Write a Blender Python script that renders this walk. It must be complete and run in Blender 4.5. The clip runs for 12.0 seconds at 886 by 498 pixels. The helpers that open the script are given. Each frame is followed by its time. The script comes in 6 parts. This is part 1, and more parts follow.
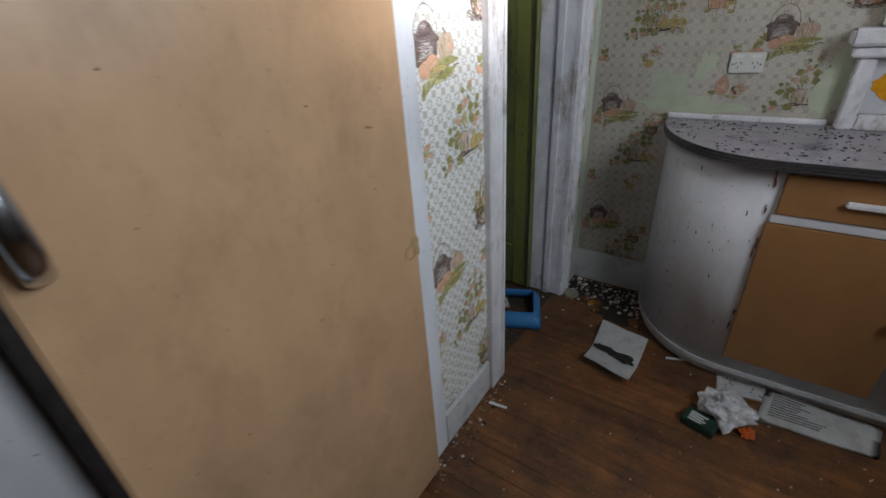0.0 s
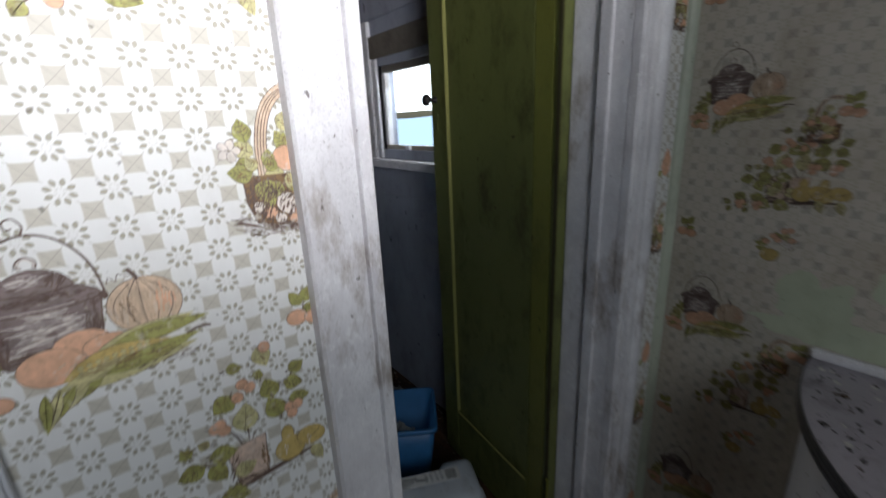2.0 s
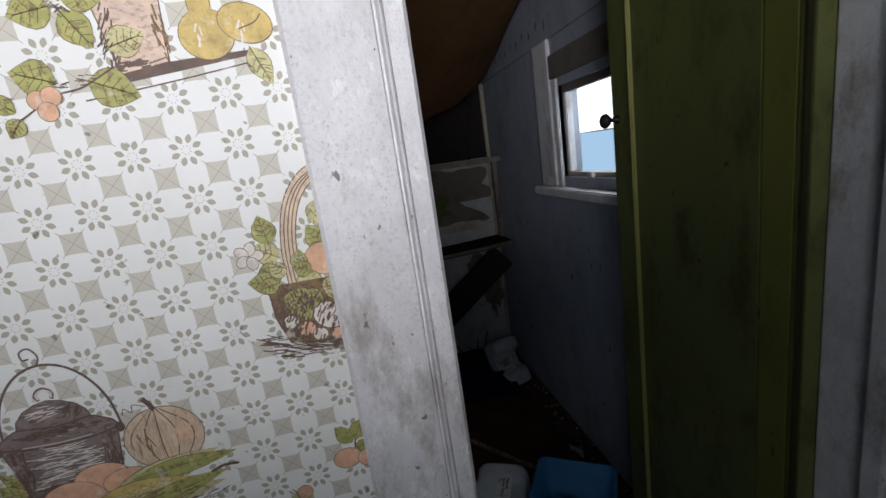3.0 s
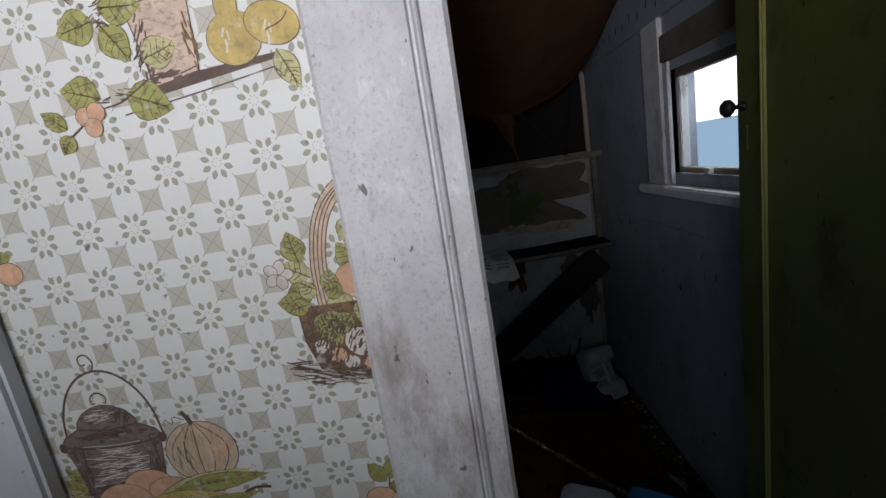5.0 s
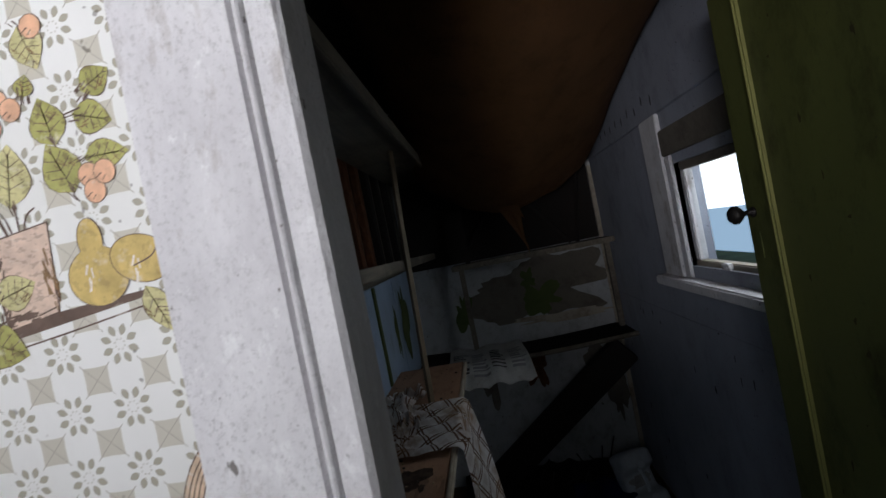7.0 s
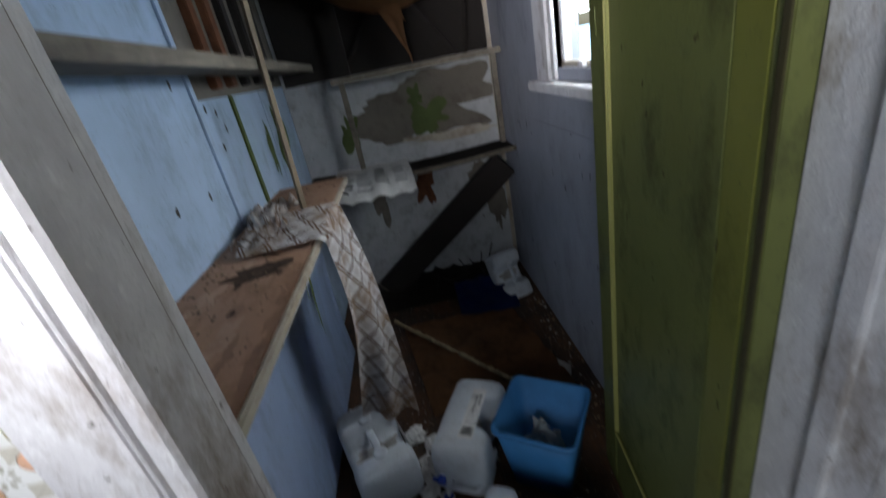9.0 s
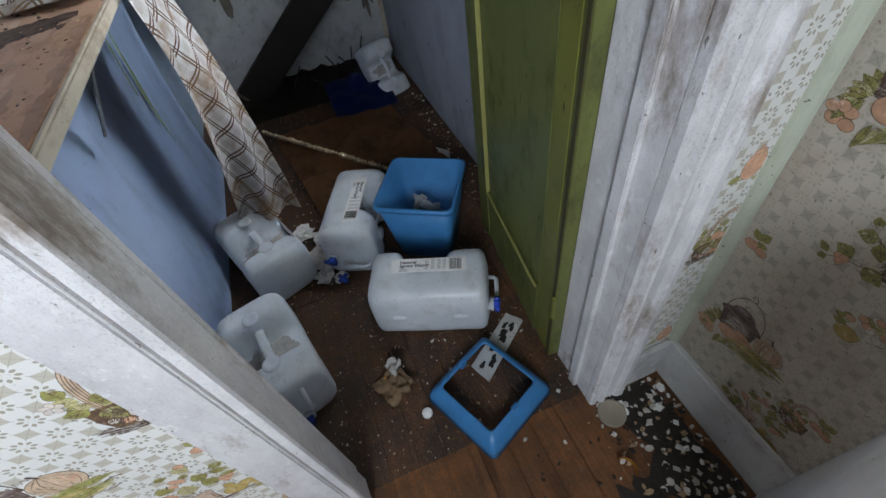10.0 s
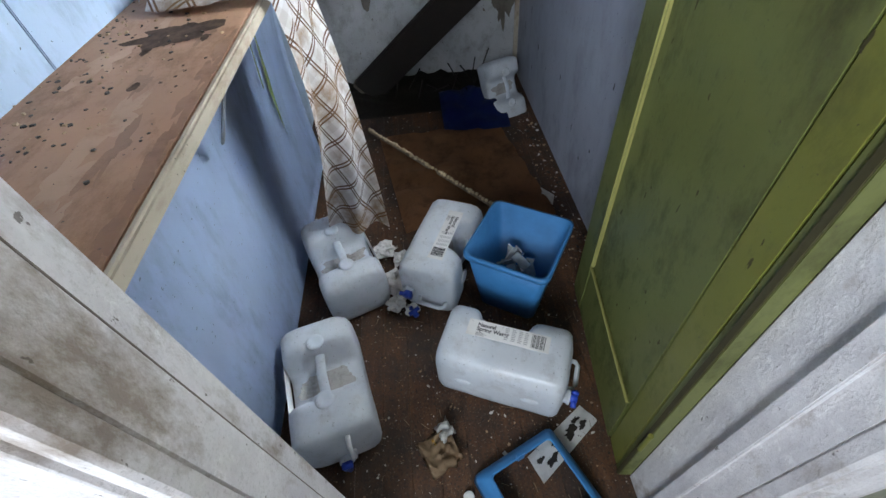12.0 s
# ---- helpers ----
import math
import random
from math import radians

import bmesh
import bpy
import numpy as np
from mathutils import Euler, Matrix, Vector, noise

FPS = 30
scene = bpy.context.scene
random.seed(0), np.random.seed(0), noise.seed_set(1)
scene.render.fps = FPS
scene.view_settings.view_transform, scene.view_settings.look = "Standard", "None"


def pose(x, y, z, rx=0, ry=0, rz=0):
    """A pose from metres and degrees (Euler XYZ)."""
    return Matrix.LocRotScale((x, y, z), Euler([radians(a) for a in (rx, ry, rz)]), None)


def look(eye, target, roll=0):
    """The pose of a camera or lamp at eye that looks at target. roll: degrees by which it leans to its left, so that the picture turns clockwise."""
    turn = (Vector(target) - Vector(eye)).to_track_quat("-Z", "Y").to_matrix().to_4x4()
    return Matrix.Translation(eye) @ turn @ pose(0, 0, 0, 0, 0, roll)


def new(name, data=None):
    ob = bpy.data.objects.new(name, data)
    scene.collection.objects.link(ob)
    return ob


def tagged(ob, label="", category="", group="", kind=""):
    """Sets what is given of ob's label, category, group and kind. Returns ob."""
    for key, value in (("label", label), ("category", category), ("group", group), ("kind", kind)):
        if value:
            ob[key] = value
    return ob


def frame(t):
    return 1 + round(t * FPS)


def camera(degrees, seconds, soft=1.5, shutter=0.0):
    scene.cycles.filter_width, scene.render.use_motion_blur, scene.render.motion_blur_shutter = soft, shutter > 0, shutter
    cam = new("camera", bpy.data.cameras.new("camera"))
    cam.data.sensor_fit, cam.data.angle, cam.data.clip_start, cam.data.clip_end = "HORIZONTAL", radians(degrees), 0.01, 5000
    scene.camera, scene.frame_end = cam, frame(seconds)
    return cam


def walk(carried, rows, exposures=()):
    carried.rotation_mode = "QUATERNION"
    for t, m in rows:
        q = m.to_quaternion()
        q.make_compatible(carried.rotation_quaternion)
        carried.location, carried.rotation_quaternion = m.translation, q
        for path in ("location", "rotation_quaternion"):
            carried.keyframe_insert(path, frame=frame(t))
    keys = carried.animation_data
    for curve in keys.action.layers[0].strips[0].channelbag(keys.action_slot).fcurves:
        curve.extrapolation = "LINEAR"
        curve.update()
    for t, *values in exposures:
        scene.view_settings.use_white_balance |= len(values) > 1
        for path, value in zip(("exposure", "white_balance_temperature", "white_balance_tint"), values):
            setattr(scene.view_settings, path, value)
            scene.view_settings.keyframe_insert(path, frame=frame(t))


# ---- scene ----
cam = camera(92.3, 12.0, 1.5, 0.35)
PATH = [
    (0, (0.204, 0.113, 1.344), (-0.839, 1.536, 0.401), -4.0),
    (0.5, (0.288, 0.363, 1.343), (-0.771, 1.744, 0.357), -2.1),
    (1, (0.306, 0.618, 1.361), (-0.781, 2.034, 0.459), -2.5),
    (1.5, (0.161, 0.877, 1.406), (-1.143, 2.198, 0.661), -1.6),
    (2, (0.102, 1.065, 1.467), (-1.432, 2.208, 0.885), -2.6),
    (2.5, (-0.025, 1.227, 1.503), (-1.857, 1.886, 1.045), -6.4),
    (4.3, (-0.057, 1.32, 1.51), (-2.019, 1.272, 1.123), -9.2),
    (4.5, (-0.075, 1.326, 1.511), (-2.037, 1.203, 1.147), -9.2),
    (5, (-0.1, 1.335, 1.511), (-2.058, 1.199, 1.128), -9.2),
    (5.5, (-0.109, 1.324, 1.514), (-2.057, 1.165, 1.092), -8.9),
    (6, (-0.124, 1.334, 1.505), (-2.069, 1.143, 1.077), -8.4),
    (6.5, (-0.162, 1.381, 1.582), (-2.149, 1.172, 1.491), -11.2),
    (8.3, (-0.202, 1.482, 1.619), (-2.195, 1.306, 1.629), -11.6),
    (8.5, (-0.202, 1.489, 1.565), (-2.194, 1.386, 1.419), -11.6),
    (9, (-0.157, 1.566, 1.451), (-1.986, 1.617, 0.643), -11.6),
    (9.5, (-0.125, 1.571, 1.329), (-1.687, 1.722, 0.088), -8.7),
    (10, (-0.084, 1.576, 1.274), (-1.370, 1.885, -0.226), -10.8),
    (10.5, (-0.151, 1.543, 1.329), (-1.481, 1.901, -0.122), -6.4),
    (11, (-0.278, 1.556, 1.317), (-1.642, 1.654, -0.142), -5.9),
    (11.5, (-0.320, 1.562, 1.315), (-1.655, 1.567, -0.174), -6.4),
    (12, (-0.320, 1.561, 1.323), (-1.657, 1.571, -0.164), -6.6),
]
EXPO = [(0.0, -0.3), (0.5, -0.3), (1.0, -0.5), (1.5, -0.85), (2.0, -1.4), (2.5, -1.85), (4.3, -2.6), (6.5, -2.6), (8.3, -2.1), (8.5, -1.7), (9.0, -0.3), (9.5, 0.5), (10.0, 0.8), (10.5, 0.85), (11.0, 1.25), (12.0, 1.38)]
walk(cam, [(t, look(eye, target, roll)) for t, eye, target, roll in PATH], EXPO)

# ---- light ----
world = bpy.data.worlds.new("overcast_sky")
scene.world = world
world.use_nodes = True
wn = world.node_tree
sky = wn.nodes.new("ShaderNodeTexSky")
sky.sky_type, sky.sun_disc, sky.sun_elevation, sky.sun_rotation = "NISHITA", False, radians(38), radians(205)
wn.links.new(sky.outputs["Color"], wn.nodes["Background"].inputs["Color"])
wn.nodes["Background"].inputs["Strength"].default_value = 0.12

sun_data = bpy.data.lights.new("sun", "SUN")
sun_data.energy, sun_data.angle, sun_data.color = 0.7, radians(15), (1.0, 0.95, 0.88)
sun = new("sun", sun_data)
sun.matrix_world = pose(0, 0, 6, 52, 0, 205)


def area_lamp(name, m, sx, sy, watts, colour):
    d = bpy.data.lights.new(name, "AREA")
    d.shape, d.size, d.size_y, d.energy, d.color = "RECTANGLE", sx, sy, watts, colour
    ob = new(name, d)
    ob.matrix_world = m
    return ob


# daylight in the pantry window; kitchen fill and wall beam added, their window unseen
area_lamp("kitchen_daylight", look((1.30, 0.82, 1.92), (-0.44, 0.70, 1.50)), 0.88, 0.8, 30, (0.83, 0.91, 1.0))
# narrow beam added to brighten the wallpaper panel, not a strip of sky
wall_beam = area_lamp("kitchen_sky_glare", look((1.29, 0.90, 1.66), (-0.44, 1.22, 1.93)), 0.6, 0.25, 15.5, (0.96, 0.95, 1.0))
wall_beam.data.spread = radians(50)
area_lamp("pantry_daylight", look((-1.65, 2.345, 1.70), (-1.65, 1.345, 1.12)), 1.25, 0.42, 23, (0.90, 0.95, 1.0))


# ---- materials ----
class Nodes:
    """A small builder for shader graphs."""

    def __init__(self, name):
        self.mat = bpy.data.materials.new(name)
        self.mat.use_nodes = True
        self.t = self.mat.node_tree
        self.bsdf = self.t.nodes["Principled BSDF"]
        self.pos = self.t.nodes.new("ShaderNodeTexCoord").outputs["Object"]

    def put(self, node, key, value):
        if value is None:
            return
        if hasattr(value, "is_linked"):
            self.t.links.new(value, node.inputs[key])
        else:
            node.inputs[key].default_value = value

    def m(self, op, a, b=None, c=None):
        n = self.t.nodes.new("ShaderNodeMath")
        n.operation = op
        self.put(n, 0, a), self.put(n, 1, b), self.put(n, 2, c)
        return n.outputs[0]

    def noise(self, scale, detail=5.0, rough=0.6, stretch=(1, 1, 1), lo=0.0, hi=1.0, distortion=0.0, seed=0.0):
        mp = self.t.nodes.new("ShaderNodeMapping")
        self.put(mp, "Vector", self.pos)
        mp.inputs["Scale"].default_value = stretch
        mp.inputs["Location"].default_value = (seed * 1.7, seed * 2.3, seed * 0.9)
        n = self.t.nodes.new("ShaderNodeTexNoise")
        self.put(n, "Vector", mp.outputs[0])
        n.inputs["Scale"].default_value, n.inputs["Detail"].default_value = scale, detail
        n.inputs["Roughness"].default_value, n.inputs["Distortion"].default_value = rough, distortion
        r = self.t.nodes.new("ShaderNodeMapRange")
        self.put(r, "Value", n.outputs["Fac"])
        r.inputs["From Min"].default_value, r.inputs["From Max"].default_value = lo, hi
        return r.outputs[0]

    def mix(self, fac, a, b):
        n = self.t.nodes.new("ShaderNodeMix")
        n.data_type = "RGBA"
        self.put(n, 0, fac)
        for key, v in ((6, a), (7, b)):
            self.put(n, key, v if hasattr(v, "is_linked") else (*v, 1.0))
        return n.outputs[2]

    def axes(self):
        s = self.t.nodes.new("ShaderNodeSeparateXYZ")
        self.put(s, 0, self.pos)
        return s.outputs

    def random(self):
        return self.t.nodes.new("ShaderNodeObjectInfo").outputs["Random"]

    def bump(self, height, strength=0.3, distance=0.002):
        b = self.t.nodes.new("ShaderNodeBump")
        b.inputs["Strength"].default_value, b.inputs["Distance"].default_value = strength, distance
        self.put(b, "Height", height)
        self.t.links.new(b.outputs[0], self.bsdf.inputs["Normal"])

    def done(self, colour, rough=0.6, metal=0.0, spec=0.4):
        self.put(self.bsdf, "Base Color", colour if hasattr(colour, "is_linked") else (*colour, 1.0))
        self.put(self.bsdf, "Roughness", rough)
        self.put(self.bsdf, "Metallic", metal)
        self.put(self.bsdf, "Specular IOR Level", spec)
        return self.mat


def painted(name, colour, dirt=(0.16, 0.13, 0.1), amount=0.5, rough=0.45, stretch=(1, 1, 0.35), grain=40, specks=0.5, bump=0.25, seed=0.0, under=None):
    """Old gloss paint: uneven tone, grime in patches, small specks, chips down to what lies under it."""
    n = Nodes(name)
    tone = n.noise(6, 4, 0.6, stretch, 0.3, 0.7, seed=seed)
    c = n.mix(tone, [v * 0.86 for v in colour], [min(1, v * 1.06) for v in colour])
    grime = n.m("MULTIPLY", n.noise(9, 8, 0.72, stretch, 0.5, 0.78, seed=seed + 3), amount)
    c = n.mix(grime, c, dirt)
    fine = n.m("MULTIPLY", n.noise(grain, 5, 0.7, stretch, 0.55, 0.8, seed=seed + 5), amount * 0.6)
    c = n.mix(fine, c, [v * 1.5 for v in dirt])
    if specks:
        c = n.mix(n.m("MULTIPLY", n.noise(110, 2, 0.5, (1, 1, 1), 0.7, 0.74, seed=seed + 7), specks), c, (0.05, 0.04, 0.035))
    if under:
        c = n.mix(n.noise(14, 6, 0.75, stretch, 0.665, 0.68, seed=seed + 11), c, under)
    n.bump(n.m("ADD", n.noise(grain * 1.5, 5, 0.6, stretch), n.m("MULTIPLY", grime, 1.2)), bump, 0.0015)
    return n.done(c, n.m("ADD", rough, n.m("MULTIPLY", grime, 0.3)))


def wallpaper(name, across, y0, z0, step, soiled, paper=1.0, tint=(1.0, 1.0, 1.0), faded=1.0):
    """Kitchen wallpaper: small eight-petal flowers on a square lattice, with taupe squares between them."""
    n = Nodes(name)
    ax = n.axes()
    u = n.m("DIVIDE", n.m("SUBTRACT", ax[across], y0), step)
    v = n.m("DIVIDE", n.m("SUBTRACT", ax[2], z0), step)
    fu = n.m("SUBTRACT", n.m("FRACT", n.m("ADD", u, 100.5)), 0.5)
    fv = n.m("SUBTRACT", n.m("FRACT", n.m("ADD", v, 100.5)), 0.5)
    r = n.m("SQRT", n.m("ADD", n.m("MULTIPLY", fu, fu), n.m("MULTIPLY", fv, fv)))
    turn = n.m("MULTIPLY", n.m("ARCTAN2", fv, fu), 8 / (2 * math.pi))
    fold = n.m("MULTIPLY", n.m("SUBTRACT", n.m("FRACT", n.m("ADD", turn, 16.0)), 0.5), 2 * math.pi / 8)
    px = n.m("DIVIDE", n.m("SUBTRACT", n.m("MULTIPLY", r, n.m("COSINE", fold)), 0.235), 0.095)
    py = n.m("DIVIDE", n.m("MULTIPLY", r, n.m("SINE", fold)), 0.05)
    petal = n.m("LESS_THAN", n.m("ADD", n.m("MULTIPLY", px, px), n.m("MULTIPLY", n.m("ABSOLUTE", py), 0.86)), 1.0)
    ring = n.m("MULTIPLY", n.m("LESS_THAN", n.m("ABSOLUTE", n.m("SUBTRACT", r, 0.085)), 0.013), n.m("LESS_THAN", n.m("ABSOLUTE", n.m("MULTIPLY", r, n.m("SINE", fold))), 0.012))
    gu = n.m("SUBTRACT", n.m("FRACT", n.m("ADD", u, 100.0)), 0.5)
    gv = n.m("SUBTRACT", n.m("FRACT", n.m("ADD", v, 100.0)), 0.5)
    au, av = n.m("ABSOLUTE", gu), n.m("ABSOLUTE", gv)
    square = n.m("LESS_THAN", n.m("ADD", n.m("MAXIMUM", au, av), n.m("MULTIPLY", n.m("SUBTRACT", 0.25, n.m("MINIMUM", au, av)), 0.045)), 0.217)
    cross = n.m("MULTIPLY", n.m("LESS_THAN", n.m("ABSOLUTE", n.m("SUBTRACT", au, av)), 0.010), n.m("LESS_THAN", au, 0.262))
    tone = n.noise(5, 5, 0.6, (1, 1, 1), 0.3, 0.75)
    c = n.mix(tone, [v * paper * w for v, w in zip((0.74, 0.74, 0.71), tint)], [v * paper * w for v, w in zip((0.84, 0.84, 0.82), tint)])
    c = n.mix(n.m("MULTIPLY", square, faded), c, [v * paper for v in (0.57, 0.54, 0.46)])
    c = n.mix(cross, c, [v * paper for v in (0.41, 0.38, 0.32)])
    c = n.mix(n.m("MAXIMUM", petal, n.m("MULTIPLY", ring, 0.7)), c, (0.40, 0.375, 0.30))
    c = n.mix(n.m("MULTIPLY", n.noise(7, 9, 0.75, (1, 1, 0.6), 0.5, 0.8, seed=4), soiled), c, (0.27, 0.21, 0.14))
    c = n.mix(n.m("MULTIPLY", n.noise(90, 2, 0.5, (1, 1, 1), 0.71, 0.75, seed=8), 0.6), c, (0.08, 0.06, 0.04))
    n.bump(n.noise(160, 3, 0.5), 0.12, 0.0008)
    return n.done(c, 0.55)


def wood(name, dark, light, along=0, rough=0.6, dirt=0.5, per_piece=True, grit=0.0):
    n = Nodes(name)
    stretch = [14, 14, 14]
    stretch[along] = 0.9
    g = n.noise(3.2, 7, 0.65, stretch, 0.3, 0.72, 0.6)
    c = n.mix(g, dark, light)
    if per_piece:
        c = n.mix(n.m("MULTIPLY", n.random(), 0.45), c, [v * 0.5 for v in dark])
    c = n.mix(n.m("MULTIPLY", n.noise(5, 8, 0.75, (1, 1, 1), 0.42, 0.68, seed=2), dirt), c, (0.028, 0.02, 0.015))
    c = n.mix(n.m("MULTIPLY", n.noise(70, 3, 0.6, (1, 1, 1), 0.62, 0.72, seed=6), 0.5 * dirt), c, (0.16, 0.13, 0.1))
    if grit:
        c = n.mix(n.m("MULTIPLY", n.noise(130, 4, 0.75, (1, 1, 1), 0.5, 0.62, seed=9), grit), c, (0.02, 0.014, 0.01))
        c = n.mix(n.m("MULTIPLY", n.noise(160, 3, 0.6, (1, 1, 1), 0.64, 0.69, seed=12), grit), c, (0.24, 0.19, 0.15))
    n.bump(n.m("ADD", g, n.noise(60, 5, 0.7)), 0.35, 0.0015)
    return n.done(c, n.m("ADD", rough - 0.12, n.m("MULTIPLY", g, 0.25)))


def plain(name, colour, rough=0.5, metal=0.0, vary=0.15, scale=20, bump=0.1, spec=0.4):
    n = Nodes(name)
    c = n.mix(n.noise(scale, 5, 0.65, (1, 1, 1), 0.3, 0.7), [v * (1 - vary) for v in colour], [min(1, v * (1 + vary)) for v in colour])
    n.bump(n.noise(scale * 5, 4, 0.6), bump, 0.001)
    return n.done(c, rough, metal, spec)


WALLPAPER_W = wallpaper("wallpaper_door_wall", 1, -0.0187, 0.00552, 0.0415, 0.2)
# same paper, soiled, and darkened because less light reaches this wall
WALLPAPER_N = wallpaper("wallpaper_north_dimmed", 0, -0.33, 1.02, 0.0405, 0.85, 0.56, (1.08, 1.0, 0.88), 0.65)


def patina(name):
    """White gloss gone grey: mottled film, fine pitting, brown grime and chips."""
    n = Nodes(name)
    c = n.mix(n.noise(11, 7, 0.7, (1, 1, 0.6), 0.36, 0.66), (0.60, 0.585, 0.60), (0.80, 0.79, 0.80))
    c = n.mix(n.m("MULTIPLY", n.noise(260, 4, 0.8, (1, 1, 1), 0.52, 0.66, seed=2), n.noise(9, 5, 0.7, (1, 1, 0.5), 0.32, 0.75, seed=13)), c, (0.37, 0.36, 0.355))
    c = n.mix(n.m("MULTIPLY", n.noise(48, 6, 0.75, (1, 1, 0.7), 0.58, 0.66, seed=4), 0.7), c, (0.86, 0.86, 0.86))
    c = n.mix(n.m("MULTIPLY", n.noise(6, 8, 0.75, (1, 1, 0.45), 0.545, 0.67, seed=6), 0.85), c, (0.25, 0.195, 0.145))
    c = n.mix(n.m("MULTIPLY", n.noise(75, 3, 0.6, (1, 1, 0.6), 0.69, 0.715, seed=8), 0.8), c, (0.10, 0.08, 0.065))
    n.bump(n.m("ADD", n.noise(150, 5, 0.7, seed=2), n.noise(40, 5, 0.7, (1, 1, 0.6), 0.5, 0.7, seed=4)), 0.55, 0.0014)
    return n.done(c, n.noise(30, 4, 0.6, (1, 1, 1), -0.6, 1.4))


WHITE_TRIM = patina("old_white_trim_paint")
WHITE_CUP = painted("white_cupboard_paint", (0.62, 0.62, 0.64), (0.2, 0.17, 0.13), 0.28, 0.3, (1, 1, 0.5), 30, 0.6, 0.12, 2.0)
GROOVE = painted("groove_grime", (0.30, 0.27, 0.245), (0.12, 0.09, 0.07), 0.8, 0.8, (1, 1, 0.3), 40, 0.3, 0.3, 41.0)
WHITE_STRIP = painted("clean_white_strip_paint", (0.74, 0.76, 0.80), (0.3, 0.27, 0.22), 0.25, 0.4, (1, 1, 0.4), 40, 0.5, 0.2, 42.0)
SKIRT = painted("skirting_paint", (0.62, 0.63, 0.63), (0.14, 0.11, 0.08), 0.6, 0.45, (1, 1, 1), 40, 0.6, 0.3, 5.0)
TAN = painted("tan_door_paint", (0.53, 0.335, 0.19), (0.22, 0.12, 0.06), 0.4, 0.34, (1, 1, 0.7), 26, 0.25, 0.06, 7.0)
TAN_DARK = painted("tan_cupboard_hardboard", (0.29, 0.145, 0.055), (0.16, 0.08, 0.035), 0.3, 0.45, (1, 1, 0.7), 26, 0.2, 0.06, 9.0)
GREEN = painted("olive_door_paint", (0.15, 0.165, 0.048), (0.03, 0.03, 0.012), 1.0, 0.42, (1, 1, 0.55), 60, 0.7, 0.3, 11.0)
GREEN_EDGE = painted("olive_door_stile_paint", (0.19, 0.195, 0.04), (0.05, 0.05, 0.015), 0.9, 0.4, (1, 1, 0.55), 60, 0.7, 0.3, 12.0)
DOOR_GRIME = painted("brown_door_grime", (0.07, 0.062, 0.025), (0.03, 0.02, 0.012), 0.8, 0.7, (1, 1, 0.5), 50, 0.5, 0.4, 45.0)
BEAD = painted("pale_olive_bead_paint", (0.30, 0.29, 0.095), (0.1, 0.09, 0.03), 0.5, 0.4, (1, 1, 0.3), 30, 0.2, 0.15, 13.0)
COVE = painted("pale_green_cove_paint", (0.50, 0.54, 0.43), (0.15, 0.14, 0.09), 0.5, 0.4, (1, 1, 0.5), 40, 0.8, 0.2, 14.0)
TORN = painted("exposed_pale_green_plaster", (0.46, 0.51, 0.37), (0.24, 0.23, 0.14), 0.35, 0.7, (1, 1, 1), 22, 0.4, 0.3, 15.0)
BLUE = painted("sky_blue_board_paint", (0.38, 0.50, 0.66), (0.09, 0.10, 0.10), 0.5, 0.45, (1, 1, 0.5), 30, 0.8, 0.25, 16.0)
BLUE_DEEP = painted("deeper_blue_panel_paint", (0.42, 0.54, 0.76), (0.10, 0.14, 0.20), 0.55, 0.4, (1, 1, 0.35), 5, 0.6, 0.25, 17.0)
LILAC = painted("blue_grey_board_paint", (0.33, 0.35, 0.41), (0.10, 0.10, 0.11), 0.5, 0.5, (1, 1, 0.5), 30, 0.9, 0.3, 18.0)
PEEL = painted("peeling_white_distemper", (0.46, 0.47, 0.48), (0.14, 0.12, 0.09), 0.8, 0.8, (1, 1, 0.8), 16, 0.6, 0.5, 19.0, (0.15, 0.125, 0.095))
MOSS = painted("green_mould_film", (0.085, 0.115, 0.035), (0.03, 0.05, 0.01), 0.7, 0.9, (1, 1, 1), 60, 0.6, 0.6, 20.0)
BARE = painted("bare_grey_brown_board", (0.16, 0.14, 0.115), (0.05, 0.04, 0.03), 0.7, 0.85, (1, 1, 1), 30, 0.5, 0.5, 21.0)
FLOOR = wood("worn_floor_board", (0.11, 0.040, 0.012), (0.30, 0.125, 0.038), 0, 0.5, 0.95, True, 0.3)
FLOOR_DIRTY = wood("filthy_pantry_board", (0.06, 0.026, 0.012), (0.15, 0.068, 0.028), 0, 0.6, 1.25, True, 0.75)
RAW = wood("grey_shelf_timber", (0.13, 0.11, 0.085), (0.32, 0.28, 0.22), 0, 0.75, 0.55)
BATTEN = wood("pale_batten_timber", (0.22, 0.16, 0.095), (0.42, 0.33, 0.22), 2, 0.7, 0.4)
BENCH = painted("stained_bench_top", (0.36, 0.205, 0.125), (0.10, 0.05, 0.025), 0.9, 0.6, (0.6, 1, 1), 30, 0.9, 0.4, 22.0, (0.32, 0.25, 0.19))
BENCH_EDGE = painted("bench_edge_paint", (0.44, 0.39, 0.31), (0.15, 0.09, 0.05), 1.0, 0.6, (0.4, 1, 1), 40, 0.7, 0.4, 23.0)
BLACK_TIMBER_VOID = painted("black_timber_and_void", (0.016, 0.012, 0.010), (0.035, 0.026, 0.02), 0.35, 0.85, (1, 1, 1), 40, 0.0, 0.6, 24.0)
SAG = painted("sagging_brown_ceiling_board", (0.22, 0.105, 0.042), (0.08, 0.04, 0.02), 0.6, 0.8, (1, 1, 1), 8, 0.3, 0.3, 25.0)
COUNTER = painted("grey_lilac_laminate", (0.32, 0.30, 0.33), (0.04, 0.032, 0.03), 1.0, 0.35, (1, 1, 1), 24, 1.0, 0.3, 26.0)
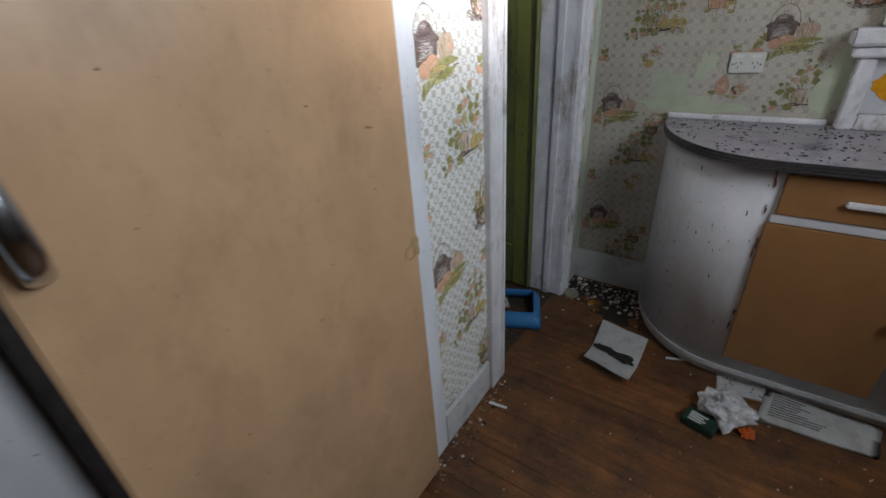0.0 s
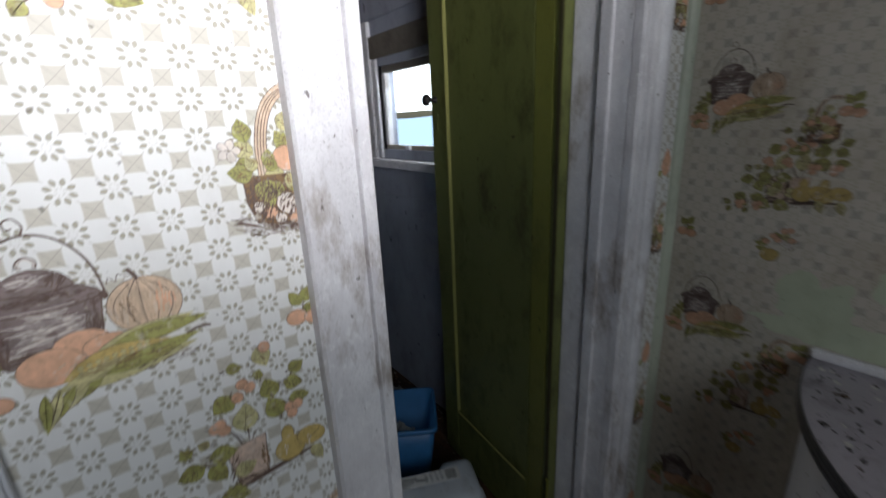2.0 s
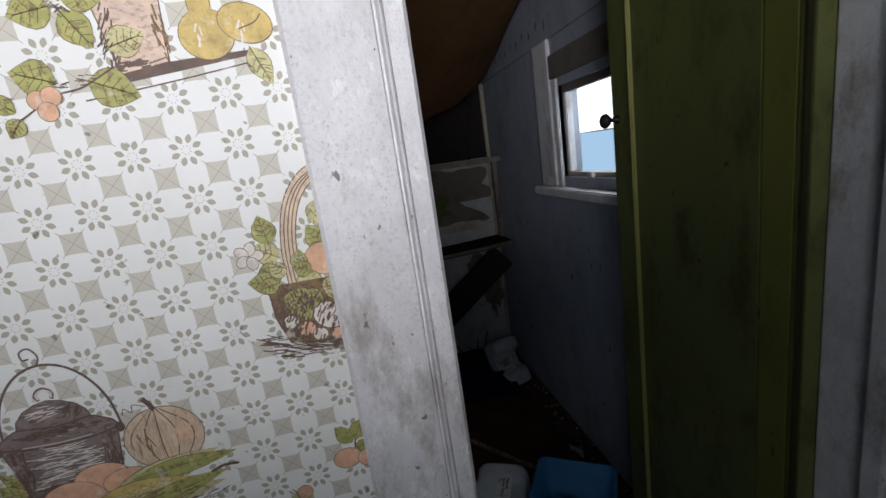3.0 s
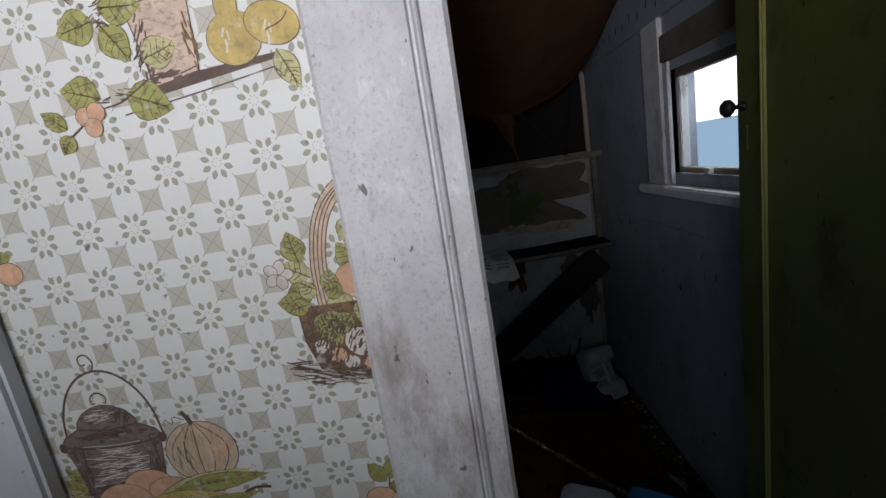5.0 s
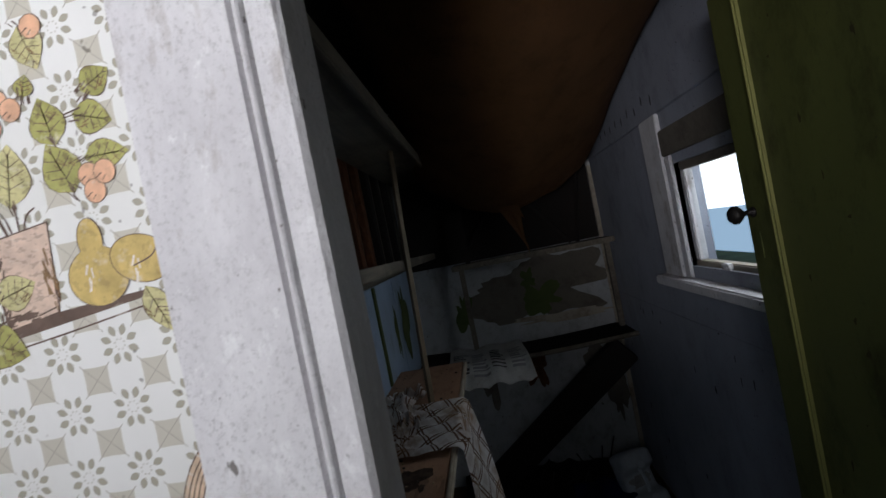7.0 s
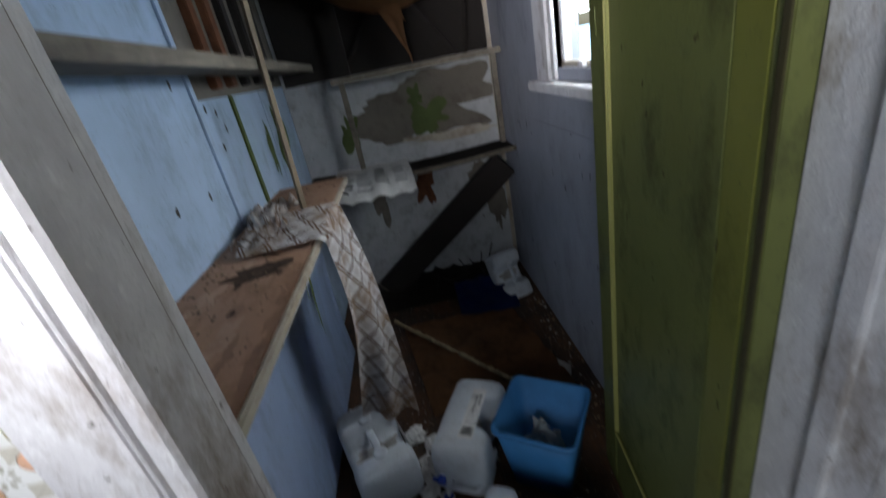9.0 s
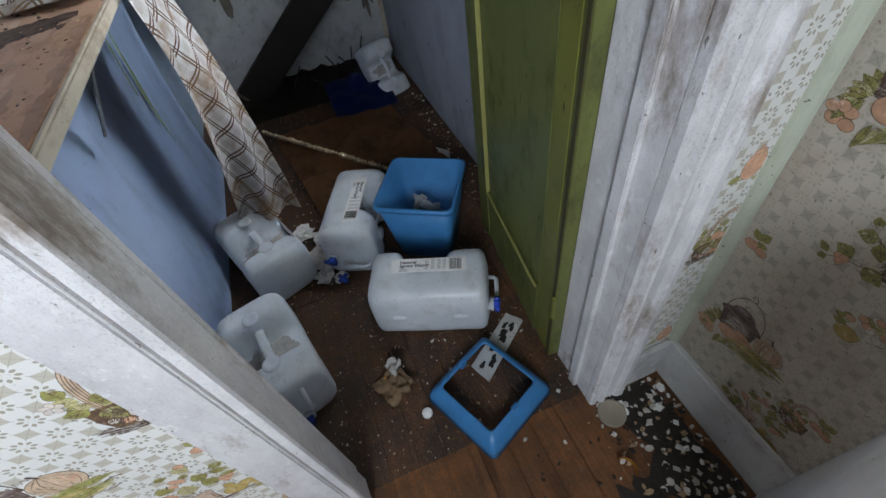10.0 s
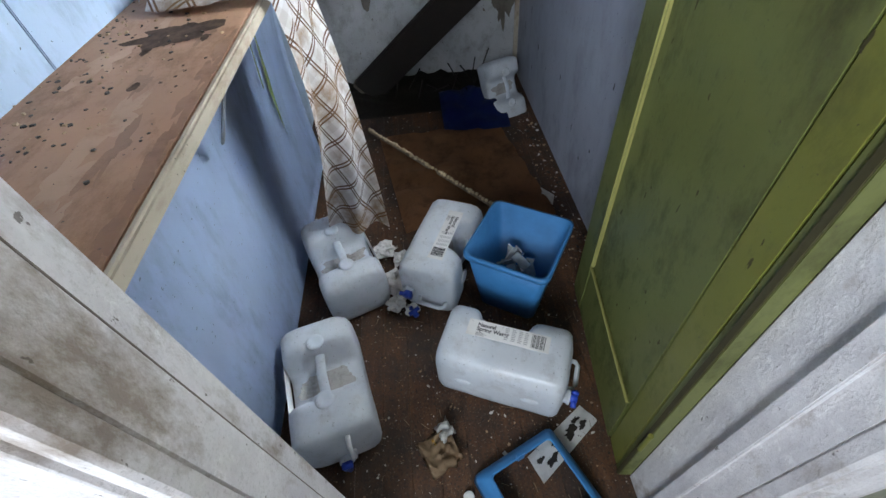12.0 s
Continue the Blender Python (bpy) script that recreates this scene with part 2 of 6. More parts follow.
EDGE = plain("dark_metal_counter_edging", (0.09, 0.085, 0.085), 0.4, 0.6, 0.3, 60)
CHROME = plain("tarnished_chrome", (0.62, 0.65, 0.7), 0.18, 1.0, 0.12, 40, 0.05)
IRON = plain("dark_iron", (0.035, 0.03, 0.028), 0.5, 0.5, 0.3, 50)
BIN = plain("blue_bin_plastic", (0.045, 0.19, 0.42), 0.38, 0.0, 0.12, 14, 0.06)
TAP = plain("royal_blue_tap_plastic", (0.02, 0.06, 0.42), 0.35, 0.0, 0.1, 40)
PAPER = painted("dirty_white_paper", (0.78, 0.78, 0.76), (0.16, 0.12, 0.08), 0.55, 0.85, (1, 1, 1), 40, 0.7, 0.2, 27.0)
CARD = painted("soiled_brown_card", (0.36, 0.25, 0.15), (0.07, 0.04, 0.03), 0.8, 0.8, (1, 1, 1), 25, 0.7, 0.3, 28.0)
LABEL = painted("white_label_paper", (0.86, 0.86, 0.85), (0.3, 0.25, 0.2), 0.2, 0.7, (1, 1, 1), 40, 0.4, 0.1, 43.0)
INK = plain("black_print", (0.03, 0.03, 0.035), 0.7)
GREY_INK = plain("grey_print", (0.3, 0.3, 0.31), 0.7)
MUCK = plain("black_wet_dirt", (0.02, 0.016, 0.012), 0.55, 0.0, 0.5, 60, 0.8)
PLASTER_BITS = plain("paint_flakes", (0.50, 0.48, 0.44), 0.8, 0.0, 0.35, 60, 0.4)
AMBER = plain("amber_glass", (0.62, 0.27, 0.015), 0.12, 0.0, 0.3, 12, 0.1)
RUST = plain("rust_brown", (0.14, 0.05, 0.02), 0.8, 0.0, 0.4, 30, 0.4)
# walls and ceiling out of view, kept dark to cut bounced light
DARKWALL = painted("dark_unseen_wall_paint", (0.12, 0.10, 0.085), (0.05, 0.04, 0.03), 0.5, 0.7, seed=34.0)
CEIL = painted("dark_unseen_ceiling_paint", (0.16, 0.14, 0.12), (0.07, 0.05, 0.04), 0.5, 0.8, (1, 1, 1), 10, 0.2, 0.2, 29.0)
SOCKET = plain("cream_socket_plastic", (0.62, 0.62, 0.57), 0.4, 0.0, 0.08, 30)
NAVY = plain("dark_blue_plastic_sheet", (0.008, 0.02, 0.11), 0.35, 0.0, 0.3, 12, 0.3)
BROWNSHEET = painted("crumpled_brown_cardboard", (0.22, 0.105, 0.045), (0.03, 0.018, 0.012), 0.85, 0.75, (1, 1, 1), 12, 0.5, 0.4, 30.0)


def jug_plastic():
    n = Nodes("milky_jug_plastic")
    c = n.mix(n.noise(8, 6, 0.7, (1, 1, 1), 0.35, 0.7), (0.70, 0.745, 0.79), (0.84, 0.87, 0.90))
    c = n.mix(n.m("MULTIPLY", n.noise(14, 8, 0.75, (1, 1, 1), 0.51, 0.72, seed=3), 0.5), c, (0.27, 0.22, 0.17))
    c = n.mix(n.m("MULTIPLY", n.noise(120, 2, 0.5, (1, 1, 1), 0.69, 0.72, seed=5), 0.6), c, (0.07, 0.05, 0.04))
    n.bump(n.noise(30, 4, 0.6), 0.12, 0.001)
    n.done(c, 0.32)
    tr = n.t.nodes.new("ShaderNodeBsdfTranslucent")
    tr.inputs["Color"].default_value = (0.75, 0.82, 0.9, 1)
    mx = n.t.nodes.new("ShaderNodeMixShader")
    mx.inputs[0].default_value = 0.3
    n.t.links.new(n.bsdf.outputs[0], mx.inputs[1]), n.t.links.new(tr.outputs[0], mx.inputs[2])
    n.t.links.new(mx.outputs[0], n.t.nodes["Material Output"].inputs["Surface"])
    return n.mat


def checked_cloth():
    """White tea towel with brown double-line checks; the cloth's own u, v lie in its UV map."""
    n = Nodes("checked_tea_towel")
    uv = n.t.nodes.new("ShaderNodeTexCoord").outputs["UV"]
    s = n.t.nodes.new("ShaderNodeSeparateXYZ")
    n.put(s, 0, uv)
    lines, bands = None, None
    for axis in (0, 1):
        f = n.m("FRACT", n.m("MULTIPLY", s.outputs[axis], 1 / 0.075))
        l = None
        for at in (0.2, 0.34):
            k = n.m("LESS_THAN", n.m("ABSOLUTE", n.m("SUBTRACT", f, at)), 0.034)
            l = k if l is None else n.m("MAXIMUM", l, k)
        band = n.m("LESS_THAN", n.m("ABSOLUTE", n.m("SUBTRACT", f, 0.72)), 0.17)
        lines = l if lines is None else n.m("MAXIMUM", lines, l)
        bands = band if bands is None else n.m("ADD", bands, band)
    c = n.mix(n.m("MULTIPLY", bands, 0.35), (0.84, 0.82, 0.81), (0.60, 0.54, 0.51))
    c = n.mix(lines, c, (0.17, 0.095, 0.06))
    c = n.mix(n.m("MULTIPLY", n.noise(7, 6, 0.7, (1, 1, 1), 0.49, 0.62, seed=2), 0.7), c, (0.34, 0.19, 0.075))
    n.bump(n.noise(300, 2, 0.5), 0.3, 0.0008)
    return n.done(c, 0.9)


def window_glass():
    n = Nodes("window_glass")
    n.bsdf.inputs["Transmission Weight"].default_value = 1.0
    n.bsdf.inputs["IOR"].default_value = 1.01
    return n.done((0.93, 0.97, 1.0), 0.06)


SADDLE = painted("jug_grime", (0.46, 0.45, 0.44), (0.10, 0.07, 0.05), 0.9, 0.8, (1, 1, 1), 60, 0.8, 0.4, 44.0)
JUG, CLOTH, GLASS = jug_plastic(), checked_cloth(), window_glass()


# ---- mesh helpers ----
def mesh_of(bm, name, mats, smooth=False):
    bmesh.ops.recalc_face_normals(bm, faces=bm.faces)
    me = bpy.data.meshes.new(name)
    bm.to_mesh(me)
    bm.free()
    for m in mats if isinstance(mats, (list, tuple)) else [mats]:
        me.materials.append(m)
    if smooth:
        me.polygons.foreach_set("use_smooth", [True] * len(me.polygons))
    return me


def part(name, bm, material, parent, label="", smooth=False):
    """Links a bmesh as one mesh object under a thing or under a part."""
    ob = new(name, mesh_of(bm, name, material, smooth))
    ob.parent = parent
    if parent.name in INVERSE:
        ob.matrix_parent_inverse = INVERSE[parent.name]
    return tagged(ob, label)


def solo(name, bm, material, label, category, smooth=False, kind="", group=""):
    return tagged(new(name, mesh_of(bm, name, material, smooth)), label, category, group, kind)


INVERSE = {}


def standing(name, x, y, z, label, category, group="", kind=""):
    """A thing whose base is at x, y, z and whose parts are given in the world's metres."""
    ob = thing(name, pose(x, y, z), label, category, group, kind)
    INVERSE[ob.name] = pose(-x, -y, -z)
    return ob


def thing(name, m, label, category, group="", kind=""):
    ob = new(name)
    ob.empty_display_size = 0.05
    ob.matrix_world = m
    return tagged(ob, label, category, group, kind)


def box(x0, x1, y0, y1, z0, z1, bevel=0.0, bm=None, segments=2):
    own = bm is None
    bm = bmesh.new() if own else bm
    r = bmesh.ops.create_cube(bm, size=1)
    for v in r["verts"]:
        v.co = Vector((x0 + (v.co.x + 0.5) * (x1 - x0), y0 + (v.co.y + 0.5) * (y1 - y0), z0 + (v.co.z + 0.5) * (z1 - z0)))
    if bevel:
        edges = list({e for v in r["verts"] for e in v.link_edges})
        bmesh.ops.bevel(bm, geom=edges, offset=bevel, segments=segments, affect="EDGES", clamp_overlap=True)
    return bm


def prism(points, z0, z1, bm=None):
    """An upright prism on a plan polygon."""
    bm = bmesh.new() if bm is None else bm
    lo = [bm.verts.new((x, y, z0)) for x, y in points]
    hi = [bm.verts.new((x, y, z1)) for x, y in points]
    bm.faces.new(lo), bm.faces.new(hi)
    for i in range(len(points)):
        j = (i + 1) % len(points)
        bm.faces.new((lo[i], lo[j], hi[j], hi[i]))
    return bm


def lathe(profile, n=20, axis="z", bm=None):
    """A turned body from (radius, height) pairs."""
    bm = bmesh.new() if bm is None else bm
    rings = []
    for r, h in profile:
        rings.append([bm.verts.new((r * math.cos(2 * math.pi * i / n), r * math.sin(2 * math.pi * i / n), h)) for i in range(n)])
    for a, b in zip(rings, rings[1:]):
        for i in range(n):
            bm.faces.new((a[i], a[(i + 1) % n], b[(i + 1) % n], b[i]))
    bm.faces.new(rings[0]), bm.faces.new(rings[-1])
    if axis == "y":
        bmesh.ops.rotate(bm, verts=bm.verts, cent=(0, 0, 0), matrix=Matrix.Rotation(radians(90), 3, "X"))
    if axis == "x":
        bmesh.ops.rotate(bm, verts=bm.verts, cent=(0, 0, 0), matrix=Matrix.Rotation(radians(90), 3, "Y"))
    return bm


def tube(points, radius, n=8, bm=None, flat=1.0, ref=None):
    """A round bar along a line of points."""
    bm = bmesh.new() if bm is None else bm
    pts = [Vector(p) for p in points]
    rings = []
    for i, p in enumerate(pts):
        d = (pts[min(i + 1, len(pts) - 1)] - pts[max(i - 1, 0)]).normalized()
        side = d.cross(Vector(ref) if ref else Vector((0, 0, 1)) if abs(d.z) < 0.9 else Vector((1, 0, 0))).normalized()
        up = side.cross(d)
        rings.append([bm.verts.new(p + radius * (math.cos(2 * math.pi * k / n) * side + flat * math.sin(2 * math.pi * k / n) * up)) for k in range(n)])
    for a, b in zip(rings, rings[1:]):
        for k in range(n):
            bm.faces.new((a[k], a[(k + 1) % n], b[(k + 1) % n], b[k]))
    bm.faces.new(rings[0]), bm.faces.new(rings[-1])
    return bm


def sheet(nu, nv, f, thick=0.0, uv=None):
    """A grid of points f(u, v); with a thickness it becomes a thin slab."""
    bm = bmesh.new()
    g = [[bm.verts.new(f(i / nu, j / nv)) for j in range(nv + 1)] for i in range(nu + 1)]
    layer = bm.loops.layers.uv.new("uv") if uv else None
    for i in range(nu):
        for j in range(nv):
            face = bm.faces.new((g[i][j], g[i + 1][j], g[i + 1][j + 1], g[i][j + 1]))
            if uv:
                for loop, (a, b) in zip(face.loops, ((i, j), (i + 1, j), (i + 1, j + 1), (i, j + 1))):
                    loop[layer].uv = uv(a / nu, b / nv)
    if thick:
        bmesh.ops.solidify(bm, geom=bm.faces[:], thickness=thick)
    return bm


def ragged(cx, cy, rx, ry, seed, n=48, rough=0.35):
    """The outline of a torn or stained patch."""
    rnd = random.Random(seed)
    k = [(rnd.uniform(0, 6.28), rnd.uniform(0.4, 1) * rough / (i + 1) ** 0.6) for i in range(9)]
    out = []
    for i in range(n):
        a = 2 * math.pi * i / n
        s = 1 + sum(w * math.sin((j + 2) * a + p) for j, (p, w) in enumerate(k)) * 0.5 + rnd.uniform(-0.06, 0.06)
        out.append((cx + rx * s * math.cos(a), cy + ry * s * math.sin(a)))
    return out


def flat_patch(points, place, bm=None):
    bm = bmesh.new() if bm is None else bm
    c = bm.verts.new(place(sum(p[0] for p in points) / len(points), sum(p[1] for p in points) / len(points)))
    vs = [bm.verts.new(place(*p)) for p in points]
    for i in range(len(vs)):
        bm.faces.new((c, vs[i], vs[(i + 1) % len(vs)]))
    return bm


def structure(name, bm, material, label="", category="", smooth=False):
    return tagged(new(name, mesh_of(bm, name, material, smooth)), label, category, "", "structure")

# ---- structure ----
W = -0.44            # kitchen face of the wall with the pantry door
NORTH = 2.25         # kitchen wall behind the cupboards
JAMB_L, JAMB_R = 1.35, 2.0
PL, PR, PF = 0.90, 2.18, -2.95   # pantry: bench wall, window wall, far wall

bm = box(W - 0.05, W, -1.7, JAMB_L - 0.041, 0, 2.5)
box(W - 0.05, W, JAMB_L - 0.041, JAMB_R + 0.012, 2.06, 2.5, bm=bm)
box(W - 0.13, W, JAMB_R + 0.012, NORTH, 0, 2.5, bm=bm)
wall_west = structure("wall_west", bm, WALLPAPER_W, "flowered kitchen wallpaper on thin partition around pantry doorway", "wall")
wall_north = structure("wall_north", box(W - 0.13, 1.42, NORTH, NORTH + 0.1, 0, 2.5), WALLPAPER_N, "soiled flowered wallpaper in dimmed colours with torn patches above counter", "wall")
# window opening invented to hold the added kitchen lamps
bm = box(1.32, 1.42, -1.7, 0.37, 0, 2.5)
box(1.32, 1.42, 1.27, NORTH, 0, 2.5, bm=bm)
box(1.32, 1.42, 0.37, 1.27, 0, 1.5, bm=bm)
box(1.32, 1.42, 0.37, 1.27, 2.34, 2.5, bm=bm)
wall_east = structure("wall_east", bm, DARKWALL, "unseen dark kitchen wall with an added window opening", "wall")
wall_south = structure("wall_south", box(W - 0.05, 1.42, -1.8, -1.7, 0, 2.5), DARKWALL, "unseen kitchen wall closing the room, dark to cut bounced light", "wall")
ceiling = structure("ceiling", box(W - 0.05, 1.42, -1.8, NORTH, 2.5, 2.58), CEIL, "unseen kitchen ceiling, kept dark to cut bounced light", "ceiling")

# pantry shell
XE = W - 0.05
wall_pantry_bench = structure("wall_pantry_bench", box(PF - 0.1, XE, PL - 0.10, PL - 0.012, 0, 2.5), BARE, "bare boards behind blue pantry lining", "wall")
WX0, WX1, WZ0, WZ1 = -1.86, -1.22, 1.335, 1.725
bm = box(PF, WX0, PR, PR + 0.09, 0, 2.5)
box(WX1, W - 0.13, PR, PR + 0.09, 0, 2.5, bm=bm)
box(WX0, WX1, PR, PR + 0.09, 0, WZ0, bm=bm)
box(WX0, WX1, PR, PR + 0.09, WZ1, 2.5, bm=bm)
wall_pantry_window = structure("wall_pantry_window", bm, LILAC, "blue-grey painted board wall with small window", "wall")
wall_pantry_far = structure("wall_pantry_far", box(PF - 0.1, PF, PL, PR + 0.09, 0, 2.5), PEEL, "peeling white pantry end wall with mould", "wall")
ceiling_pantry = structure("ceiling_pantry", box(PF - 0.1, XE, PL - 0.1, PR + 0.09, 2.5, 2.58), BARE, "dark boards above fallen pantry ceiling", "ceiling")
floor_under = structure("floor", box(PF - 0.1, 1.42, -1.8, NORTH + 0.1, -0.12, -0.012), MUCK, "dark subfloor beneath worn brown boards", "floor")
ground = structure("ground", sheet(2, 2, lambda u, v: (-400 + 800 * u, -400 + 800 * v, -0.45)), plain("rough_grass", (0.07, 0.09, 0.03), 0.9, 0, 0.4, 3), "rough grass outside the house", "ground")



def glowing(name, colour, strength):
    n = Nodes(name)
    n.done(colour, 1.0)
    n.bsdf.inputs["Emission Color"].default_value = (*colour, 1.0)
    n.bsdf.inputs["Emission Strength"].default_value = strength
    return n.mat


# emissive sheet a few metres out, in place of the bright far view
backdrop = structure("backdrop", sheet(40, 2, lambda u, v: (-26 + 36 * u, 9, -0.44 + v * (2.02 + 0.15 * noise.noise(Vector((u * 7, 0.3, 1)))))), glowing("glowing_blue_backdrop", (0.42, 0.60, 0.80), 4.2), "glowing blue sheet for the distance outside the pantry window", "backdrop")

# lining of the bench wall: blue boards with battens over the joints, broken open high up at the far end
xs = (XE, -1.15, -1.72, -2.05, -2.45, PF)
for i, (a, b) in enumerate(zip(xs, xs[1:])):
    top = 2.5 if i < 2 else 1.47
    part("board", box(b + 0.002, a - 0.002, PL - 0.012, PL, 0, top, 0.002), BLUE, wall_pantry_bench)
for x, top in ((-1.72, 2.05), (-2.05, 1.47)):
    part("batten", box(x - 0.017, x + 0.017, PL, PL + 0.009, 1.02, top, 0.003), BLUE if x > -2 else MOSS, wall_pantry_bench, "narrow painted batten over a joint")
for x in (-1.95, -2.12, -2.3, -2.5, -2.72):
    part("stud", box(x - 0.03, x + 0.03, PL - 0.011, PL + 0.02, 1.5, 2.5, 0.004), RUST if x > -2.2 else BLACK_TIMBER_VOID, wall_pantry_bench, "bare brown wall stud")
for k, (x, z) in enumerate(((-1.60, 1.525), (-1.35, 1.20), (-1.565, 1.185), (-1.82, 1.30), (-1.86, 1.42), (-0.95, 1.36), (-1.9, 1.36), (-1.78, 1.44))):
    part("nail_hole", flat_patch(ragged(x, z, 0.008, 0.016, 40 + k, 14, 0.2), lambda u, v: (u, PL + 0.0015, v)), MUCK, wall_pantry_bench)
for k, (x, z, a, b) in enumerate(((-2.36, 1.2, 0.03, 0.14), (-2.6, 1.2, 0.10, 0.18))):
    part("mould_patch", flat_patch(ragged(x, z, a, b, 60 + k, 40, 0.5), lambda u, v: (u, PL + 0.0025 + 0.0004 * k, v)), MOSS, wall_pantry_bench, "dark green mould")

# seams and specks of the window wall
for z in (1.10,):
    part("seam", box(PF, W - 0.13, PR - 0.004, PR, z, z + 0.006, 0.001), LILAC, wall_pantry_window)
rnd = random.Random(5)
for k in range(26):
    x, z = rnd.uniform(-2.8, -1.3), rnd.uniform(0.15, 1.1)
    part("nail_hole", flat_patch(ragged(x, z, rnd.uniform(0.003, 0.007), rnd.uniform(0.006, 0.02), 80 + k, 12, 0.3), lambda u, v: (u, PR - 0.0015, v)), MUCK, wall_pantry_window)
part("upper_board", box(PF, W - 0.13, PR - 0.012, PR, 1.93, 2.5, 0.003), LILAC, wall_pantry_window, "pale board above the window")
for k in range(9):
    x = -2.6 + 0.085 * k
    part("nail_hole", flat_patch(ragged(x, 2.0 + 0.012 * math.sin(3 * k), 0.006, 0.02, 120 + k, 12, 0.3), lambda u, v: (u, PR - 0.0135, v)), MUCK, wall_pantry_window)

# end wall: flaking paint, mould, bare board
rnd = random.Random(9)
for k, (y, z, a, b, mat) in enumerate(((1.72, 1.2, 0.42, 0.2, BARE), (1.72, 1.13, 0.11, 0.10, MOSS), (1.66, 1.27, 0.05, 0.05, MOSS), (1.22, 1.12, 0.05, 0.12, MOSS), (1.55, 1.25, 0.05, 0.05, BARE),
                                       (2.02, 0.66, 0.1, 0.12, BARE), (1.62, 0.72, 0.06, 0.14, RUST), (1.3, 0.62, 0.05, 0.12, BARE), (2.08, 0.45, 0.05, 0.15, BARE), (1.85, 1.0, 0.3, 0.03, BENCH_EDGE))):
    part("flaked_patch", flat_patch(ragged(y, z, a, b, 200 + k, 60, 0.6), lambda u, v: (PF + 0.002 + 0.0009 * k, min(max(u, PL + 0.02), PR - 0.02), v)), mat, wall_pantry_far)
# near-black panel painted in place of the dark open hollow above the shelf
part("charred_board", box(PF, PF + 0.012, PL + 0.02, PR - 0.032, 1.452, 2.49, 0.003), BLACK_TIMBER_VOID, wall_pantry_far, "near-black panel for the dark hollow above the shelf")
part("joint_strip", box(PF, PF + 0.012, 1.34, 1.365, 0, 0.9, 0.002), PEEL, wall_pantry_far)
part("joint_strip", box(PF, PF + 0.02, PR - 0.03, PR - 0.005, 0, 1.9, 0.003), BENCH_EDGE, wall_pantry_far)


# casings of the pantry door: moulded boards with a bead at the opening
def casing(name, pts, z1):
    return structure(name, prism(pts, 0, z1), WHITE_TRIM, "chipped grey-white moulded door casing", "door casing")


f = W
casing("trim_door_left", [(f, 1.238), (f + 0.0200, 1.239), (f + 0.0250, 1.243), (f + 0.0262, 1.3135), (f + 0.0215, 1.3150), (f + 0.0215, 1.3170), (f + 0.0285, 1.3190), (f + 0.0295, 1.3205), (f + 0.0285, 1.3220),
                          (f + 0.0245, 1.3235), (f + 0.0255, 1.339), (f + 0.0210, 1.3425), (f + 0.0035, 1.3425), (f + 0.0035, 1.335), (f, 1.335)], 2.12)
structure("trim_groove_left", prism([(f + 0.0002, 1.3252), (f + 0.0033, 1.3352), (f + 0.0033, 1.3415), (f + 0.0002, 1.3352)], 0, 2.06), GROOVE, "brown grime in the joint of casing and jamb", "door casing")
right = [(f, 2.0), (f + 0.0190, 1.9995), (f + 0.0250, 2.003), (f + 0.0260, 2.016), (f + 0.0190, 2.019), (f + 0.0190, 2.024), (f + 0.0310, 2.028), (f + 0.0340, 2.034), (f + 0.0310, 2.04), (f + 0.0220, 2.043),
         (f + 0.0230, 2.072), (f + 0.0290, 2.078), (f + 0.0330, 2.086), (f + 0.0330, 2.1), (f + 0.0270, 2.108), (f, 2.11)]
casing("trim_door_right", right, 2.12)
structure("trim_door_head", box(f, f + 0.029, 1.233, 2.11, 2.121, 2.22, 0.005), WHITE_TRIM, "chipped grey-white head of door casing", "door casing")
jl = [(W - 0.0008, JAMB_L - 0.04), (W - 0.0008, 1.335), (W - 0.003, 1.337), (W - 0.052, 1.334), (W - 0.055, 1.331), (W - 0.0565, 1.3205), (W - 0.059, 1.3195), (W - 0.097, 1.3155), (W - 0.1, 1.312), (W - 0.1, 1.262), (W - 0.0505, 1.262), (W - 0.0505, JAMB_L - 0.04)]
structure("jamb_left", prism(jl, 0, 2.045), WHITE_TRIM, "grey-white rebated door jamb", "door jamb")
structure("jamb_step_grime", prism([(W - 0.0553, 1.3312), (W - 0.0568, 1.3206), (W - 0.0575, 1.3212), (W - 0.0562, 1.3318)], 0, 2.04), GROOVE, "brown grime along the step of the jamb", "door jamb")
structure("jamb_right", box(W - 0.155, W - 0.0005, JAMB_R, JAMB_R + 0.014, 0, 2.06, 0.003), WHITE_TRIM, "grey-white door jamb with hinge side", "door jamb")
structure("jamb_head", box(W - 0.13, W - 0.0005, JAMB_L - 0.04, JAMB_R, 2.046, 2.06, 0.002), WHITE_TRIM, "grey-white door jamb head", "door jamb")
structure("door_stop", box(W - 0.075, W - 0.045, JAMB_R - 0.012, JAMB_R, 0, 2.046, 0.002), WHITE_TRIM, "grey-white door stop strip", "door stop")

# casing beside the tan door, paper edge, skirtings, corner bead
structure("trim_cupboard_door", box(W, W + 0.018, 0.825, 0.918, 0, 2.2, 0.004), WHITE_STRIP, "blue-white painted casing beside tan door", "door casing")
structure("baseboard_panel", box(W, W + 0.017, 0.919, 1.232, 0, 0.145, 0.004), SKIRT, "chipped white skirting below wallpaper panel", "baseboard")
structure("baseboard_return", box(W, W + 0.017, 2.112, NORTH - 0.019, 0, 0.175, 0.004), SKIRT, "short white skirting beside door casing", "baseboard")
